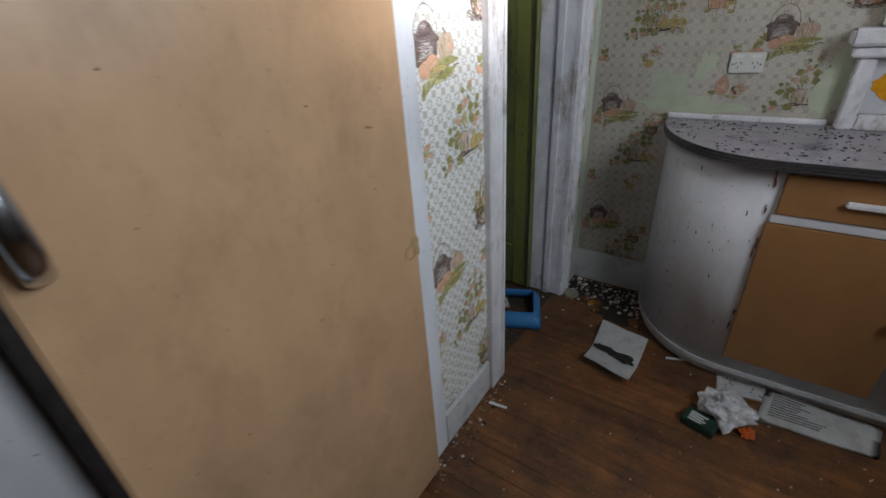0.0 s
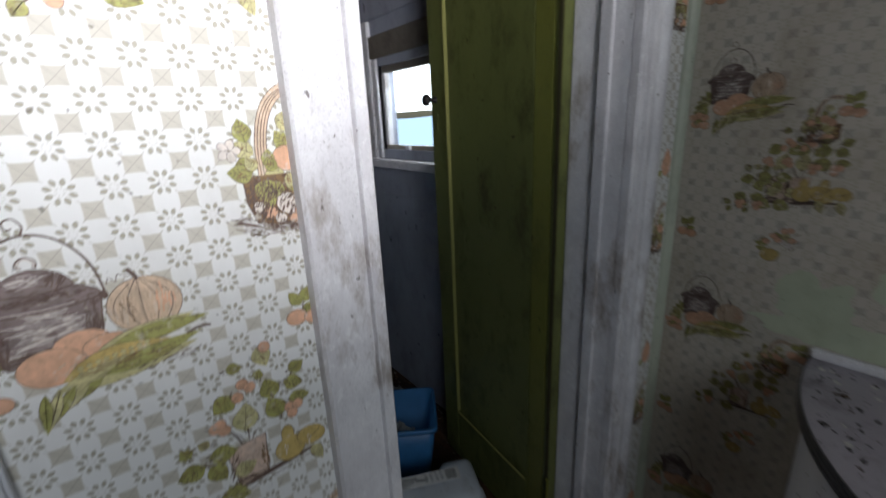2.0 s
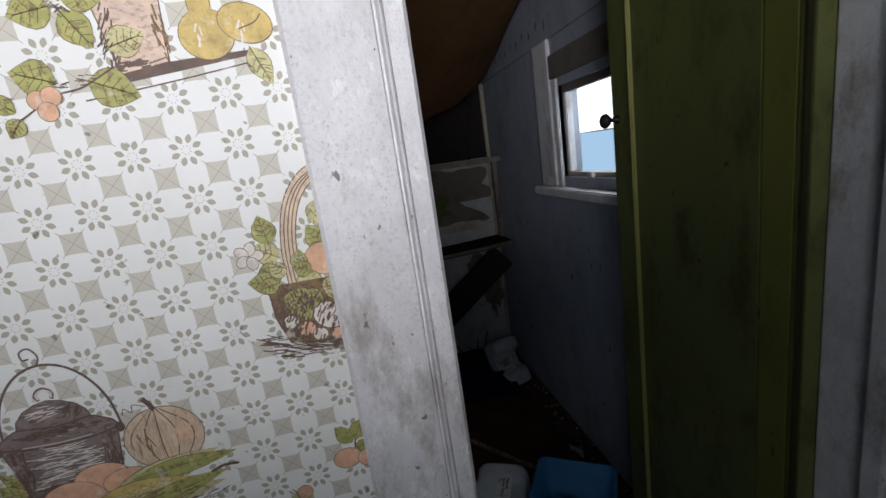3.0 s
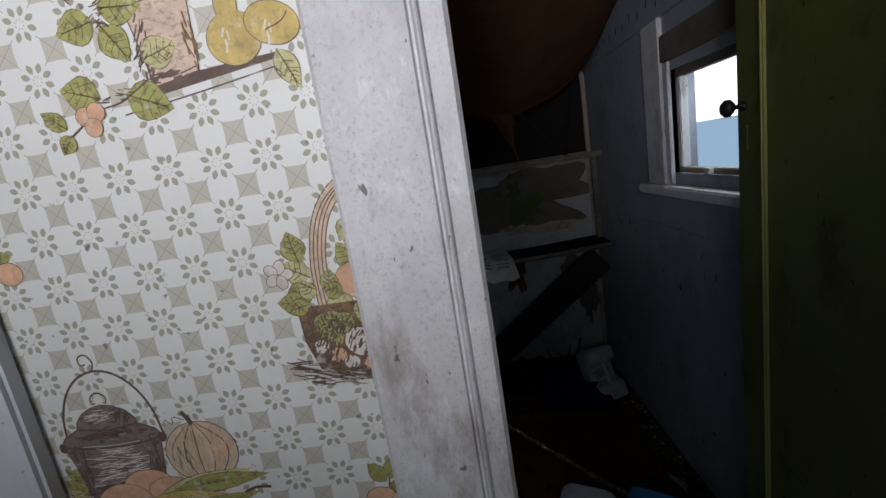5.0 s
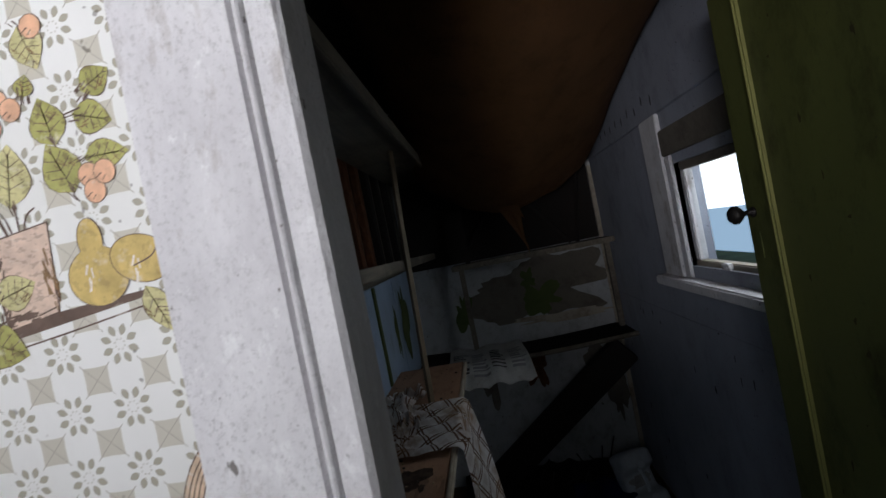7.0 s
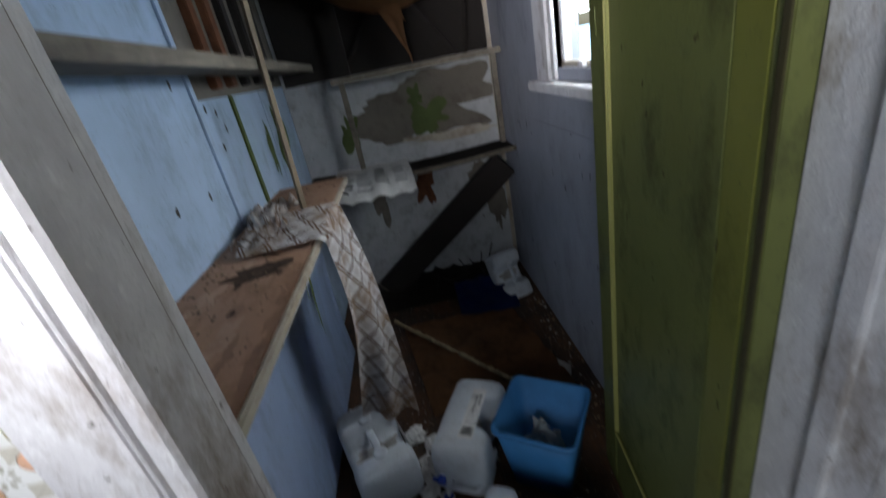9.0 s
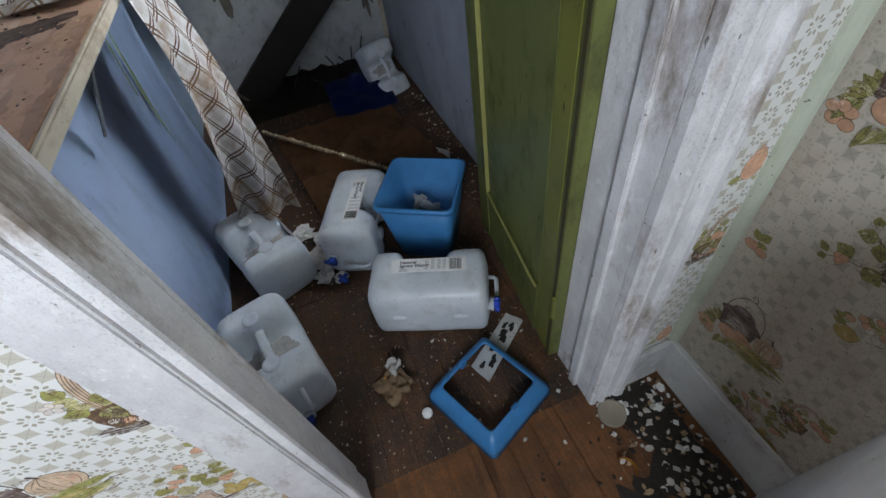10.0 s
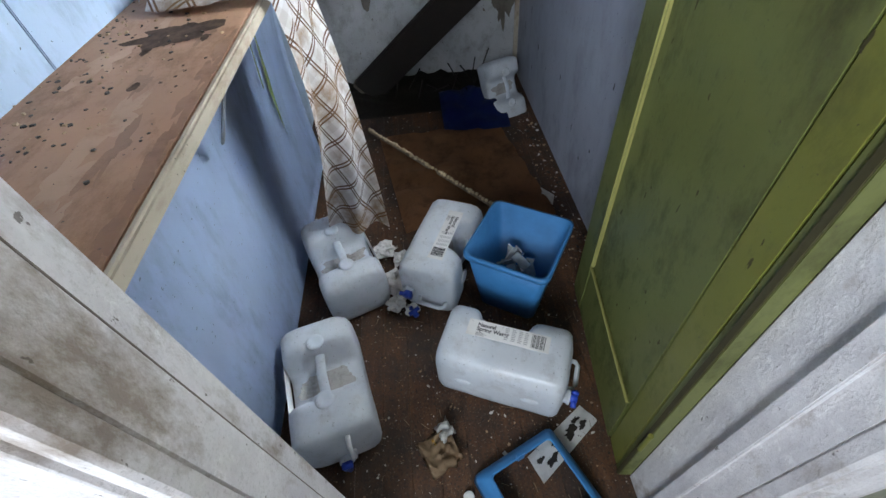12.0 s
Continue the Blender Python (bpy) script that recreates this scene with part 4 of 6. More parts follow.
    def crock(self, u, v, s=1.0):
        self.at(u, v, s)
        self.oval(0, 0, 0.026, 0.033, PEA), self.oval(0, 0.032, 0.014, 0.006, PEA), self.oval(0, 0.041, 0.005, 0.004, PEA)
        self.leaf(-0.02, -0.02, 0.03, 0.008, 190), self.leaf(-0.02, -0.028, 0.03, 0.008, 160)
        for k in range(7):
            self.oval(0.045 + 0.011 * (k % 4), -0.02 + 0.013 * (k // 3), 0.010, 0.009, (PEA, BAS, PUM)[k % 3])
        self.leaf(0.01, -0.035, 0.06, 0.007, 355, PALE)


west = Print(lambda u, v, d: (W + d, u, v), (0.9195, 1.2385))
for n in range(-1, 3):
    z = -0.600 * n
    west.kettle(0.979, 1.347 + z)
    west.bush(1.131, 1.060 + z)
    west.basket(1.232, 1.405 + z, 1.15)
    west.sprig(1.226, 1.228 + z)
    west.sprig(0.925, 0.89 + z)
    west.posy(0.925, 1.03 + z)
part("printed_motif", west.bm, PRINT, wall_west, "printed crocks, baskets, fruit and leaves")
east_bit = Print(lambda u, v, d: (W + d, u, v), (2.112, 2.226))
for n in range(-1, 3):
    east_bit.crock(2.205, 1.33 - 0.555 * n, 0.9)
    east_bit.basket(2.2, 1.14 - 0.555 * n, 0.9)
part("printed_motif", east_bit.bm, PRINT, wall_west, "printed crocks and baskets on the short return")
north = Print(lambda u, v, d: (u, NORTH - 0.0003 - 3 * (d - 0.0003), v), (W + 0.025, 1.6))
for n in range(-1, 2):
    z = -0.555 * n
    north.kettle(-0.333, 1.005 + z, 0.93)
    north.bush(-0.205, 0.75 + z, 0.9)
    north.sprig(-0.39, 1.16 + z), north.sprig(-0.11, 0.90 + z, 0.9), north.sprig(-0.39, 0.88 + z, 0.9)
    if z > -0.1:
        north.tub(0.02, 1.35 + z, 0.95)
        north.kettle(0.235, 1.29 + z, 0.95)
        north.bush(0.345, 1.03 + z, 0.9)
        north.crock(0.09, 1.04 + z, 0.95)
        north.basket(0.45, 1.35 + z, 0.95)
        north.sprig(0.11, 1.17 + z, 0.8)
        north.bush(-0.17, 1.305 + z, 0.9)
    north.posy(-0.20, 0.60 + z, 0.9), north.basket(-0.15, 0.865 + z, 0.6)
part("printed_motif", north.bm, PRINT_DIMMED, wall_north, "printed crocks, tubs, fruit and leaves")

# ---- kitchen things ----
GRIT = plain("brown_grit", (0.07, 0.05, 0.036), 0.9, 0, 0.5, 60, 0.5)
SCUFF = plain("brown_scuff", (0.20, 0.11, 0.055), 0.7)
# tan door beside the wallpaper panel
tan = standing("cupboard_door", -0.405, 0.48, 0.0, "flush tan-painted door, scuffed, with a chrome pull, standing closed", "door")
slab = part("door_leaf", box(-0.43, -0.39, 0.145, 0.822, 0.012, 2.03, 0.004), TAN, tan)
part("edge_strip", box(-0.432, -0.388, 0.128, 0.1445, 0.012, 2.03, 0.003), IRON, tan, "dark worn door edge")
pull = [(-0.386, 0.172, 1.285), (-0.37, 0.172, 1.275), (-0.352, 0.173, 1.25), (-0.345, 0.175, 1.21), (-0.35, 0.178, 1.165), (-0.368, 0.180, 1.135), (-0.386, 0.181, 1.125)]
part("handle", tube(pull, 0.009, 12, flat=1.7, ref=(0, 1, 0)), CHROME, tan, "bowed chrome pull handle", True)
part("veneer_chip", flat_patch(ragged(0.812, 0.872, 0.012, 0.026, 401, 30, 0.5), lambda u, v: (-0.3885, u, v)), plain("torn_fibre", (0.42, 0.30, 0.13), 0.9), tan, "torn fibres at a missing latch")
part("latch_mark", tube([(-0.389, 0.79 + 0.017 * math.cos(a), 0.86 + 0.017 * math.sin(a)) for a in (i * math.pi / 8 for i in range(17))], 0.0006, 6), SCUFF, tan, "ring mark of a missing latch")
rnd = random.Random(31)
for k in range(16):
    y, z = rnd.uniform(0.2, 0.78), rnd.uniform(0.4, 1.4)
    part("scuff", flat_patch(ragged(y, z, rnd.uniform(0.002, 0.004), rnd.uniform(0.0008, 0.0018), 420 + k, 12, 0.4), lambda u, v: (-0.3893, u, v)), SCUFF, tan)
for y, z in ((0.715, 1.172), (0.705, 1.175)):
    part("scuff", flat_patch(ragged(y, z, 0.005, 0.002, 440, 12, 0.4), lambda u, v: (-0.3892, u, v)), SCUFF, tan)


# cupboard with a rounded end under a speckled counter
def end_curve(x0, xw, yf, n=22, back=NORTH - 0.002):
    """Plan of the rounded end: from the wall round to the straight front."""
    return [(x0 - (x0 - xw) * math.cos(a), back - (back - yf) * math.sin(a)) for a in (math.pi / 2 * i / n for i in range(n + 1))]


CX1 = 1.29
cup = standing("kitchen_cupboard", 0.5, 2.0, 0.0, "white cupboard with rounded end and tan drawer and doors", "cupboard")
shell = end_curve(0.32, -0.065, 1.745)
part("body", prism(shell + [(CX1, 1.745), (CX1, NORTH - 0.002)], 0.05, 0.885), WHITE_CUP, cup, "white curved plywood body with rust flecks", True)
part("plinth", prism(end_curve(0.325, -0.055, 1.775) + [(CX1, 1.775), (CX1, NORTH - 0.003)], 0.0, 0.05), SKIRT, cup, "dirty grey plinth")
part("base_strip", prism(end_curve(0.32, -0.068, 1.741) + [(CX1, 1.741), (CX1, NORTH - 0.002)], 0.05, 0.07), SKIRT, cup, "dirty white strip along the foot")
part("drawer_front", box(0.345, 0.93, 1.728, 1.7445, 0.735, 0.866, 0.003), TAN_DARK, cup, "tan hardboard drawer front")
handle = part("drawer_handle", box(0.498, 0.66, 1.708, 1.7275, 0.788, 0.806, 0.004), WHITE_TRIM, cup, "chipped white bar handle")
part("rail", box(0.335, CX1, 1.732, 1.7445, 0.702, 0.732, 0.003), WHITE_CUP, cup, "white rail between drawer and door")
part("door", box(0.328, 0.748, 1.728, 1.7445, 0.128, 0.70, 0.003), TAN_DARK, cup, "tan hardboard cupboard door")
part("door_knob", lathe([(0.006, 0), (0.006, 0.012), (0.015, 0.018), (0.017, 0.026), (0.010, 0.032)], 14, "y"), CHROME, cup, "small tarnished knob", True).location = (0.72, 1.728, 0.44)
part("door", box(0.80, 1.22, 1.728, 1.7445, 0.128, 0.70, 0.003), TAN_DARK, cup, "tan hardboard cupboard door")
rnd = random.Random(12)
for k in range(40):
    a = rnd.uniform(0.5, 1.55)
    x, y = 0.32 - 0.387 * math.cos(a), NORTH - 0.507 * math.sin(a) - 0.002
    z = rnd.uniform(0.15, 0.86)
    d = Vector((-math.cos(a), -math.sin(a), 0)).normalized()
    s = Vector((-d.y, d.x, 0))
    o = Vector((x, y, z)) + d * 0.0015
    part("rust_fleck", flat_patch(ragged(0, 0, rnd.uniform(0.0012, 0.0025), rnd.uniform(0.002, 0.009), 500 + k, 10, 0.6), lambda u, v: o + s * u + Vector((0, 0, v))), MUCK, cup)
for k, z in enumerate((0.86, 0.83, 0.74, 0.62, 0.58, 0.33, 0.27)):
    part("chipped_edge", flat_patch(ragged(0.318 + 0.004 * (k % 2), z, 0.003, 0.018, 540 + k, 18, 0.9), lambda u, v: (u, 1.7412, v)), RUST, cup)

top = standing("countertop", 0.5, 1.95, 0.886, "grey-lilac speckled counter, littered with dirt, on the cupboard", "countertop")
part("laminate", prism(end_curve(0.33, -0.082, 1.70) + [(CX1 + 0.02, 1.70), (CX1 + 0.02, NORTH - 0.002)], 0.886, 0.912), COUNTER, top)
outer, inner = end_curve(0.33, -0.086, 1.696), end_curve(0.33, -0.0825, 1.6995)
rim = outer + [(CX1, 1.696)] + [(CX1, 1.6995)] + inner[::-1]
for k, (z0, z1) in enumerate(((0.884, 0.8915), (0.8935, 0.9025), (0.9045, 0.9135))):
    part("edging", prism(rim, z0, z1), EDGE, top, "ribbed dark metal edging")
part("back_lip", box(-0.085, 0.45, NORTH - 0.02, NORTH - 0.001, 0.9125, 0.934, 0.004), WHITE_TRIM, top, "thin white timber lip at the wall")


def scatter(name, count, place, sizes, mats, seed, label, category, flat=0.4):
    """Loose crumbs nobody could count, in one mesh."""
    rnd = random.Random(seed)
    bm = bmesh.new()
    made = 0
    while made < count:
        spot = place(rnd)
        if spot is None:
            continue
        made += 1
        r = rnd.uniform(*sizes) * rnd.uniform(0.5, 1.0)
        n = rnd.randint(4, 6)
        a0, squash = rnd.uniform(0, 6.28), rnd.uniform(0.35, 1.0)
        turn = rnd.uniform(0, 3.14)
        ring = []
        for i in range(n):
            a = a0 + 2 * math.pi * i / n
            dx, dy = r * math.cos(a) * rnd.uniform(0.7, 1.2), r * squash * math.sin(a)
            ring.append((dx * math.cos(turn) - dy * math.sin(turn), dx * math.sin(turn) + dy * math.cos(turn)))
        h = r * flat * rnd.uniform(0.5, 1.3)
        tilt = rnd.uniform(-0.5, 0.5) * h
        lo = [bm.verts.new((spot[0] + x, spot[1] + y, spot[2])) for x, y in ring]
        hi = [bm.verts.new((spot[0] + 0.8 * x, spot[1] + 0.8 * y, spot[2] + h + tilt * x / r)) for x, y in ring]
        idx = rnd.randrange(len(mats))
        fs = [bm.faces.new(hi)] + [bm.faces.new((lo[i], lo[(i + 1) % n], hi[(i + 1) % n], hi[i])) for i in range(n)]
        for face in fs:
            face.material_index = idx
    return solo(name, bm, mats, label, category, kind="stuff")


def on_counter(r):
    x, y = r.uniform(-0.06, 1.2), r.uniform(1.72, NORTH - 0.03)
    if x < 0.33 and ((x - 0.33) / 0.40) ** 2 + ((y - NORTH) / 0.53) ** 2 > 1:
        return None
    if r.random() < 0.45 and y < 2.05:
        return None
    return (x, y, 0.912)


scatter("counter_dirt", 700, on_counter, (0.002, 0.010), [MUCK, MUCK, GRIT, MUCK, GRIT, MUCK, PLASTER_BITS], 3, "black droppings and flakes strewn over the counter", "dirt")

# double power point
gpo = standing("power_outlet", 0.155, NORTH - 0.001, 1.13, "cream double power socket with switches on wallpaper", "power outlet")
part("plate", box(0.098, 0.212, NORTH - 0.012, NORTH - 0.001, 1.093, 1.166, 0.004), SOCKET, gpo)
for cx in (0.128, 0.182):
    part("switch", box(cx - 0.014, cx + 0.014, NORTH - 0.016, NORTH - 0.0125, 1.149, 1.158, 0.001), PAPER, gpo)
    for dx, dz, t in ((-0.008, 0.004, 30), (0.008, 0.004, -30), (0.0, -0.010, 0)):
        b = box(-0.0012, 0.0012, -0.0135, -0.0122, -0.005, 0.005)
        bmesh.ops.rotate(b, verts=b.verts, cent=(0, 0, 0), matrix=Matrix.Rotation(radians(t), 3, "Y"))
        bmesh.ops.translate(b, verts=b.verts, vec=(cx + dx, NORTH, 1.125 + dz))
        part("pin_slot", b, MUCK, gpo)
    part("screw", lathe([(0.003, 0), (0.003, 0.002)], 10, "y"), IRON, gpo).location = (cx - 0.018 if cx < 0.15 else cx + 0.018, NORTH - 0.0125, 1.125)

# painted surround with amber panes at the end of the counter
sur = standing("dresser", 0.8, 2.2, 0.913, "white painted dresser top with cornice and amber glass", "dresser")
part("stile", box(0.47, 0.518, 2.185, NORTH - 0.001, 0.913, 1.15, 0.004), WHITE_TRIM, sur)
part("bottom_rail", box(0.5185, 1.2, 2.187, NORTH - 0.001, 0.913, 0.965, 0.004), WHITE_TRIM, sur)
part("cornice", box(0.445, 1.25, 2.165, NORTH - 0.001, 1.151, 1.186, 0.005), WHITE_TRIM, sur)
part("cornice_cap", box(0.43, 1.27, 2.145, NORTH - 0.001, 1.187, 1.240, 0.008), WHITE_TRIM, sur)
part("upper_post", box(0.50, 0.60, 2.18, NORTH - 0.001, 1.241, 2.4, 0.006), WHITE_TRIM, sur)
part("pane", box(0.5185, 1.2, 2.215, 2.222, 0.9655, 1.150, 0.002), WHITE_CUP, sur)
part("amber_pane", flat_patch(ragged(0.625, 1.06, 0.085, 0.075, 610, 40, 0.15), lambda u, v: (u, 2.2135, v)), AMBER, sur, "amber glass pane", True)
part("stain", flat_patch(ragged(0.645, 1.07, 0.05, 0.05, 611, 40, 0.3), lambda u, v: (u, 2.2125, v)), RUST, sur)


def paper(name, corners, label, category="paper", lift=0.004, mat=PAPER, curl=0.0, fold=0.0, z=0.0):
    a, b, c, d = (Vector((*p, 0)) for p in corners)

    def f(u, v):
        p = a.lerp(b, u).lerp(d.lerp(c, u), v)
        p.z = z + lift + curl * abs(2 * v - 1) ** 1.2 + fold * abs(2 * u - 1) ** 1.3 + 0.0015 * math.sin(9 * u + 5 * v)
        return p

    ob = standing(name, *(sum((Vector((*p, 0)) for p in corners), Vector()) / 4), label, category)
    part("leaf", sheet(10, 10, f, 0.0008), mat, ob, "", True)
    return ob, f


def on_sheet(ob, f, name, u0, u1, v0, v1, mat, up=0.0009):
    part(name, sheet(6, 3, lambda u, v: f(u0 + (u1 - u0) * u, v0 + (v1 - v0) * v) + Vector((0, 0, up))), mat, ob)


bk, bf = paper("booklet", ((-0.149, 1.84), (0.06, 1.797), (0.045, 1.505), (-0.148, 1.555)), "open white booklet with a mouldy black gutter on the floor", "booklet", 0.003, PAPER, 0.045)
part("mould", flat_patch([(p[0], p[1]) for p in ragged(0.5, 0.50, 0.44, 0.10, 700, 60, 0.5)], lambda u, v: bf(min(max(u, 0.02), 0.98), v) + Vector((0, 0, 0.0022))), MUCK, bk, "black mould along the fold")
pp, pf = paper("letter_sheet", ((0.50, 1.775), (0.83, 1.755), (0.80, 1.60), (0.47, 1.585)), "white printed sheet lying by the cupboard plinth", "paper", 0.006)
rnd = random.Random(4)
for k in range(9):
    on_sheet(pp, pf, "print_line", 0.08, rnd.uniform(0.3, 0.6), 0.12 + 0.075 * k, 0.15 + 0.075 * k, INK)
p2, p2f = paper("torn_sheet", ((0.33, 1.79), (0.52, 1.805), (0.53, 1.70), (0.34, 1.67)), "dirt-spotted torn white sheet by the plinth", "paper", 0.003)
for k in range(12):
    part("dirt_spot", flat_patch(ragged(rnd.uniform(0.1, 0.9), rnd.uniform(0.1, 0.9), 0.02, 0.03, 720 + k, 10, 0.5), lambda u, v: p2f(u, v) + Vector((0, 0, 0.0018))), MUCK, p2)


def crumple(r, seed, squash=0.6, n=3):
    bm = bmesh.new()
    bmesh.ops.create_icosphere(bm, subdivisions=n, radius=r)
    for v in bm.verts:
        q = v.co * (2.2 / r) + Vector((seed, seed * 2, 0))
        v.co *= 0.78 + 0.55 * noise.noise(q) + 0.2 * noise.noise(q * 2.7)
        v.co.z *= squash
    low = min(v.co.z for v in bm.verts)
    for v in bm.verts:
        v.co.z = max(v.co.z - low * 0.85, 0.0015)
    return bm


wrap = thing("plastic_wrapper", pose(0.375, 1.545, 0.0, 0, 0, 20), "crumpled clear plastic wrapper with green and red print", "wrapper")
part("film", crumple(0.098, 3, 0.5), plain("cloudy_film", (0.50, 0.50, 0.51), 0.12, 0, 0.5, 40, 0.6), wrap)
b = box(-0.055, 0.055, -0.036, 0.036, 0.0, 0.034, 0.004)
bmesh.ops.rotate(b, verts=b.verts, cent=(0, 0, 0), matrix=Matrix.Rotation(radians(-35), 3, "Z"))
bmesh.ops.translate(b, verts=b.verts, vec=(-0.095, -0.055, 0))
card_box = part("printed_side", b, plain("dark_green_card", (0.012, 0.035, 0.024), 0.3, 0, 0.5, 30, 0.2), wrap, "dark green printed card side")
for k in range(4):
    b = box(-0.035, 0.01 + 0.01 * (k % 2), -0.024 + 0.012 * k, -0.019 + 0.012 * k, 0.0342, 0.0348)
    bmesh.ops.rotate(b, verts=b.verts, cent=(0, 0, 0), matrix=Matrix.Rotation(radians(-35), 3, "Z"))
    bmesh.ops.translate(b, verts=b.verts, vec=(-0.095, -0.055, 0))
    part("print_line", b, PAPER, card_box)
b = crumple(0.028, 5, 0.5)
bmesh.ops.translate(b, verts=b.verts, vec=(0.05, -0.07, 0.0))
part("red_print", b, plain("orange_film", (0.5, 0.1, 0.02), 0.3, 0, 0.3, 30, 0.3), wrap, "orange printed corner")

for i, (a, b, w) in enumerate((((0.143, 1.767), (0.241, 1.808), 0.006), ((-0.39, 1.16), (-0.319, 1.174), 0.007))):
    d = standing("paint_sliver", (a[0] + b[0]) / 2, (a[1] + b[1]) / 2, 0.0, "white sliver of paint or trim on floorboards", "debris")
    v = Vector((b[0] - a[0], b[1] - a[1], 0))
    s = Vector((-v.y, v.x, 0)).normalized() * w
    pts = [Vector((*a, 0)) + s, Vector((*a, 0)) - s * 0.6, Vector((*b, 0)) - s, Vector((*b, 0)) + s * 0.4]
    part("sliver", prism([(p.x, p.y) for p in pts], 0.0, 0.004), PAPER, d)

disc = thing("jar_lid", pose(-0.372, 2.04, 0.0), "rusty dull round tin lid lying in debris", "lid")
part("disc", lathe([(0.0, 0.008), (0.034, 0.008), (0.037, 0.011), (0.039, 0.009), (0.039, 0.0), (0.0, 0.0)][::-1], 24), painted("dull_tin", (0.30, 0.26, 0.2), (0.1, 0.06, 0.03), 0.7, 0.5, seed=33.0), disc, "", True)
for k, (x, y, rx, ry) in enumerate(((-0.24, 2.13, 0.2, 0.10), (-0.12, 1.98, 0.1, 0.07))):
    solo("dirt_film", flat_patch([(max(W + 0.02, px), min(NORTH - 0.02, py)) for px, py in ragged(x, y, rx, ry, 950 + k, 60, 0.6)], lambda u, v: (u, v, 0.0006 + 0.0003 * k)), MUCK, "black wet dirt caked on the floorboards", "dirt", kind="stuff")
peel = thing("orange_peel", pose(-0.245, 1.99, 0.0, 0, 0, 40), "curl of orange peel in the corner debris", "peel")
part("curl", sheet(10, 4, lambda u, v: (0.03 * math.cos(2.4 * u), 0.03 * math.sin(2.4 * u) - 0.015, 0.003 + 0.022 * v), 0.002), plain("orange_rind", (0.55, 0.27, 0.03), 0.6), peel, "", True)
scatter("corner_flakes", 38, lambda r: (r.uniform(W + 0.03, -0.02), min(NORTH - 0.03, NORTH - abs(r.gauss(0, 0.13)) - 0.03), 0.003), (0.008, 0.022), [PAPER, PLASTER_BITS, PAPER], 28, "curled white paint flakes in the corner", "debris", 0.15)
scatter("corner_debris", 260, lambda r: (r.uniform(W + 0.02, 0.0), min(NORTH - 0.025, NORTH - abs(r.gauss(0, 0.14)) - 0.025), 0.0), (0.004, 0.017), [PLASTER_BITS, MUCK, CARD, PLASTER_BITS, MUCK], 21, "flakes of paint and dirt heaped in the corner", "debris")
scatter("wall_foot_debris", 160, lambda r: (W + 0.02 + abs(r.gauss(0, 0.035)), r.uniform(0.75, 1.3), 0.0), (0.002, 0.009), [MUCK, CARD, PLASTER_BITS], 22, "crumbs of dirt along the skirting", "debris")
scatter("kitchen_floor_crumbs", 420, lambda r: (r.uniform(-0.4, 1.0), r.uniform(0.5, 2.1), 0.0), (0.001, 0.0065), [MUCK, MUCK, CARD, PLASTER_BITS], 23, "scattered specks of dirt on the boards", "dirt")


# ---- pantry things ----
# green ledged door, swung into the pantry on the hinge-side jamb
D0, D1 = Vector((W - 0.157, 1.968, 0)), Vector((-1.235, 2.045, 0))
along = (D1 - D0).normalized()
face = Vector((0, 0, 1)).cross(along)
DW = (D1 - D0).length
door = thing("pantry_door", Matrix.LocRotScale(D0, Matrix((along, face, Vector((0, 0, 1)))).transposed().to_quaternion(), None), "olive green board door with beaded panel, standing open", "door")
# local: x from the hinge to the free edge, y out of the visible face, z up
cuts = (0.0, 0.028, 0.098, DW)
for i, (a, b) in enumerate(zip(cuts, cuts[1:])):
    part("board", box(a + 0.0008, b - 0.0008, -0.034, 0.0, 0.012, 2.03, 0.002), GREEN_EDGE if i == 1 else GREEN, door)
part("stile", box(DW - 0.105, DW, 0.0005, 0.008, 0.012, 2.03, 0.003), GREEN, door)
part("bottom_rail", box(0.10, DW - 0.1055, 0.0005, 0.006, 0.012, 0.255, 0.003), GREEN, door)
part("bead", box(DW - 0.118, DW - 0.106, 0.0005, 0.013, 0.262, 1.98, 0.004), BEAD, door, "pale olive bead")
part("bead", box(0.10, DW - 0.1065, 0.0065, 0.013, 0.25, 0.2615, 0.003), BEAD, door, "pale olive bead")
part("hinge_edge", box(0.0, 0.013, 0.0005, 0.003, 0.012, 2.03, 0.001), DOOR_GRIME, door, "dark grimy hinge edge")
rnd = random.Random(61)
for k in range(34):
    px, pz = rnd.uniform(0.03, DW - 0.13), rnd.uniform(0.3, 1.9)
    part("grime_spot", flat_patch(ragged(px, pz, rnd.uniform(0.0015, 0.005), rnd.uniform(0.002, 0.012), 1200 + k, 14, 0.7), lambda u, v: (u, 0.0006, v)), DOOR_GRIME, door)
knob = lathe([(0.012, 0.0), (0.012, 0.004), (0.006, 0.008), (0.006, 0.020), (0.014, 0.026), (0.021, 0.034), (0.021, 0.042), (0.014, 0.050), (0.004, 0.052)], 18, "y")
bmesh.ops.scale(knob, verts=knob.verts, vec=(1, -1, 1))
kb = part("knob", knob, IRON, door, "small dark turned knob", True)
kb.location = (DW - 0.035, 0.008, 1.535)
part("keyhole_plate", box(DW - 0.05, DW - 0.028, 0.0082, 0.0105, 1.43, 1.49, 0.003), GREEN, door)
for z in (0.25, 1.75):
    part("hinge", tube([(-0.004, 0.006, z), (-0.004, 0.006, z + 0.09)], 0.006, 8), GREEN_EDGE, door)

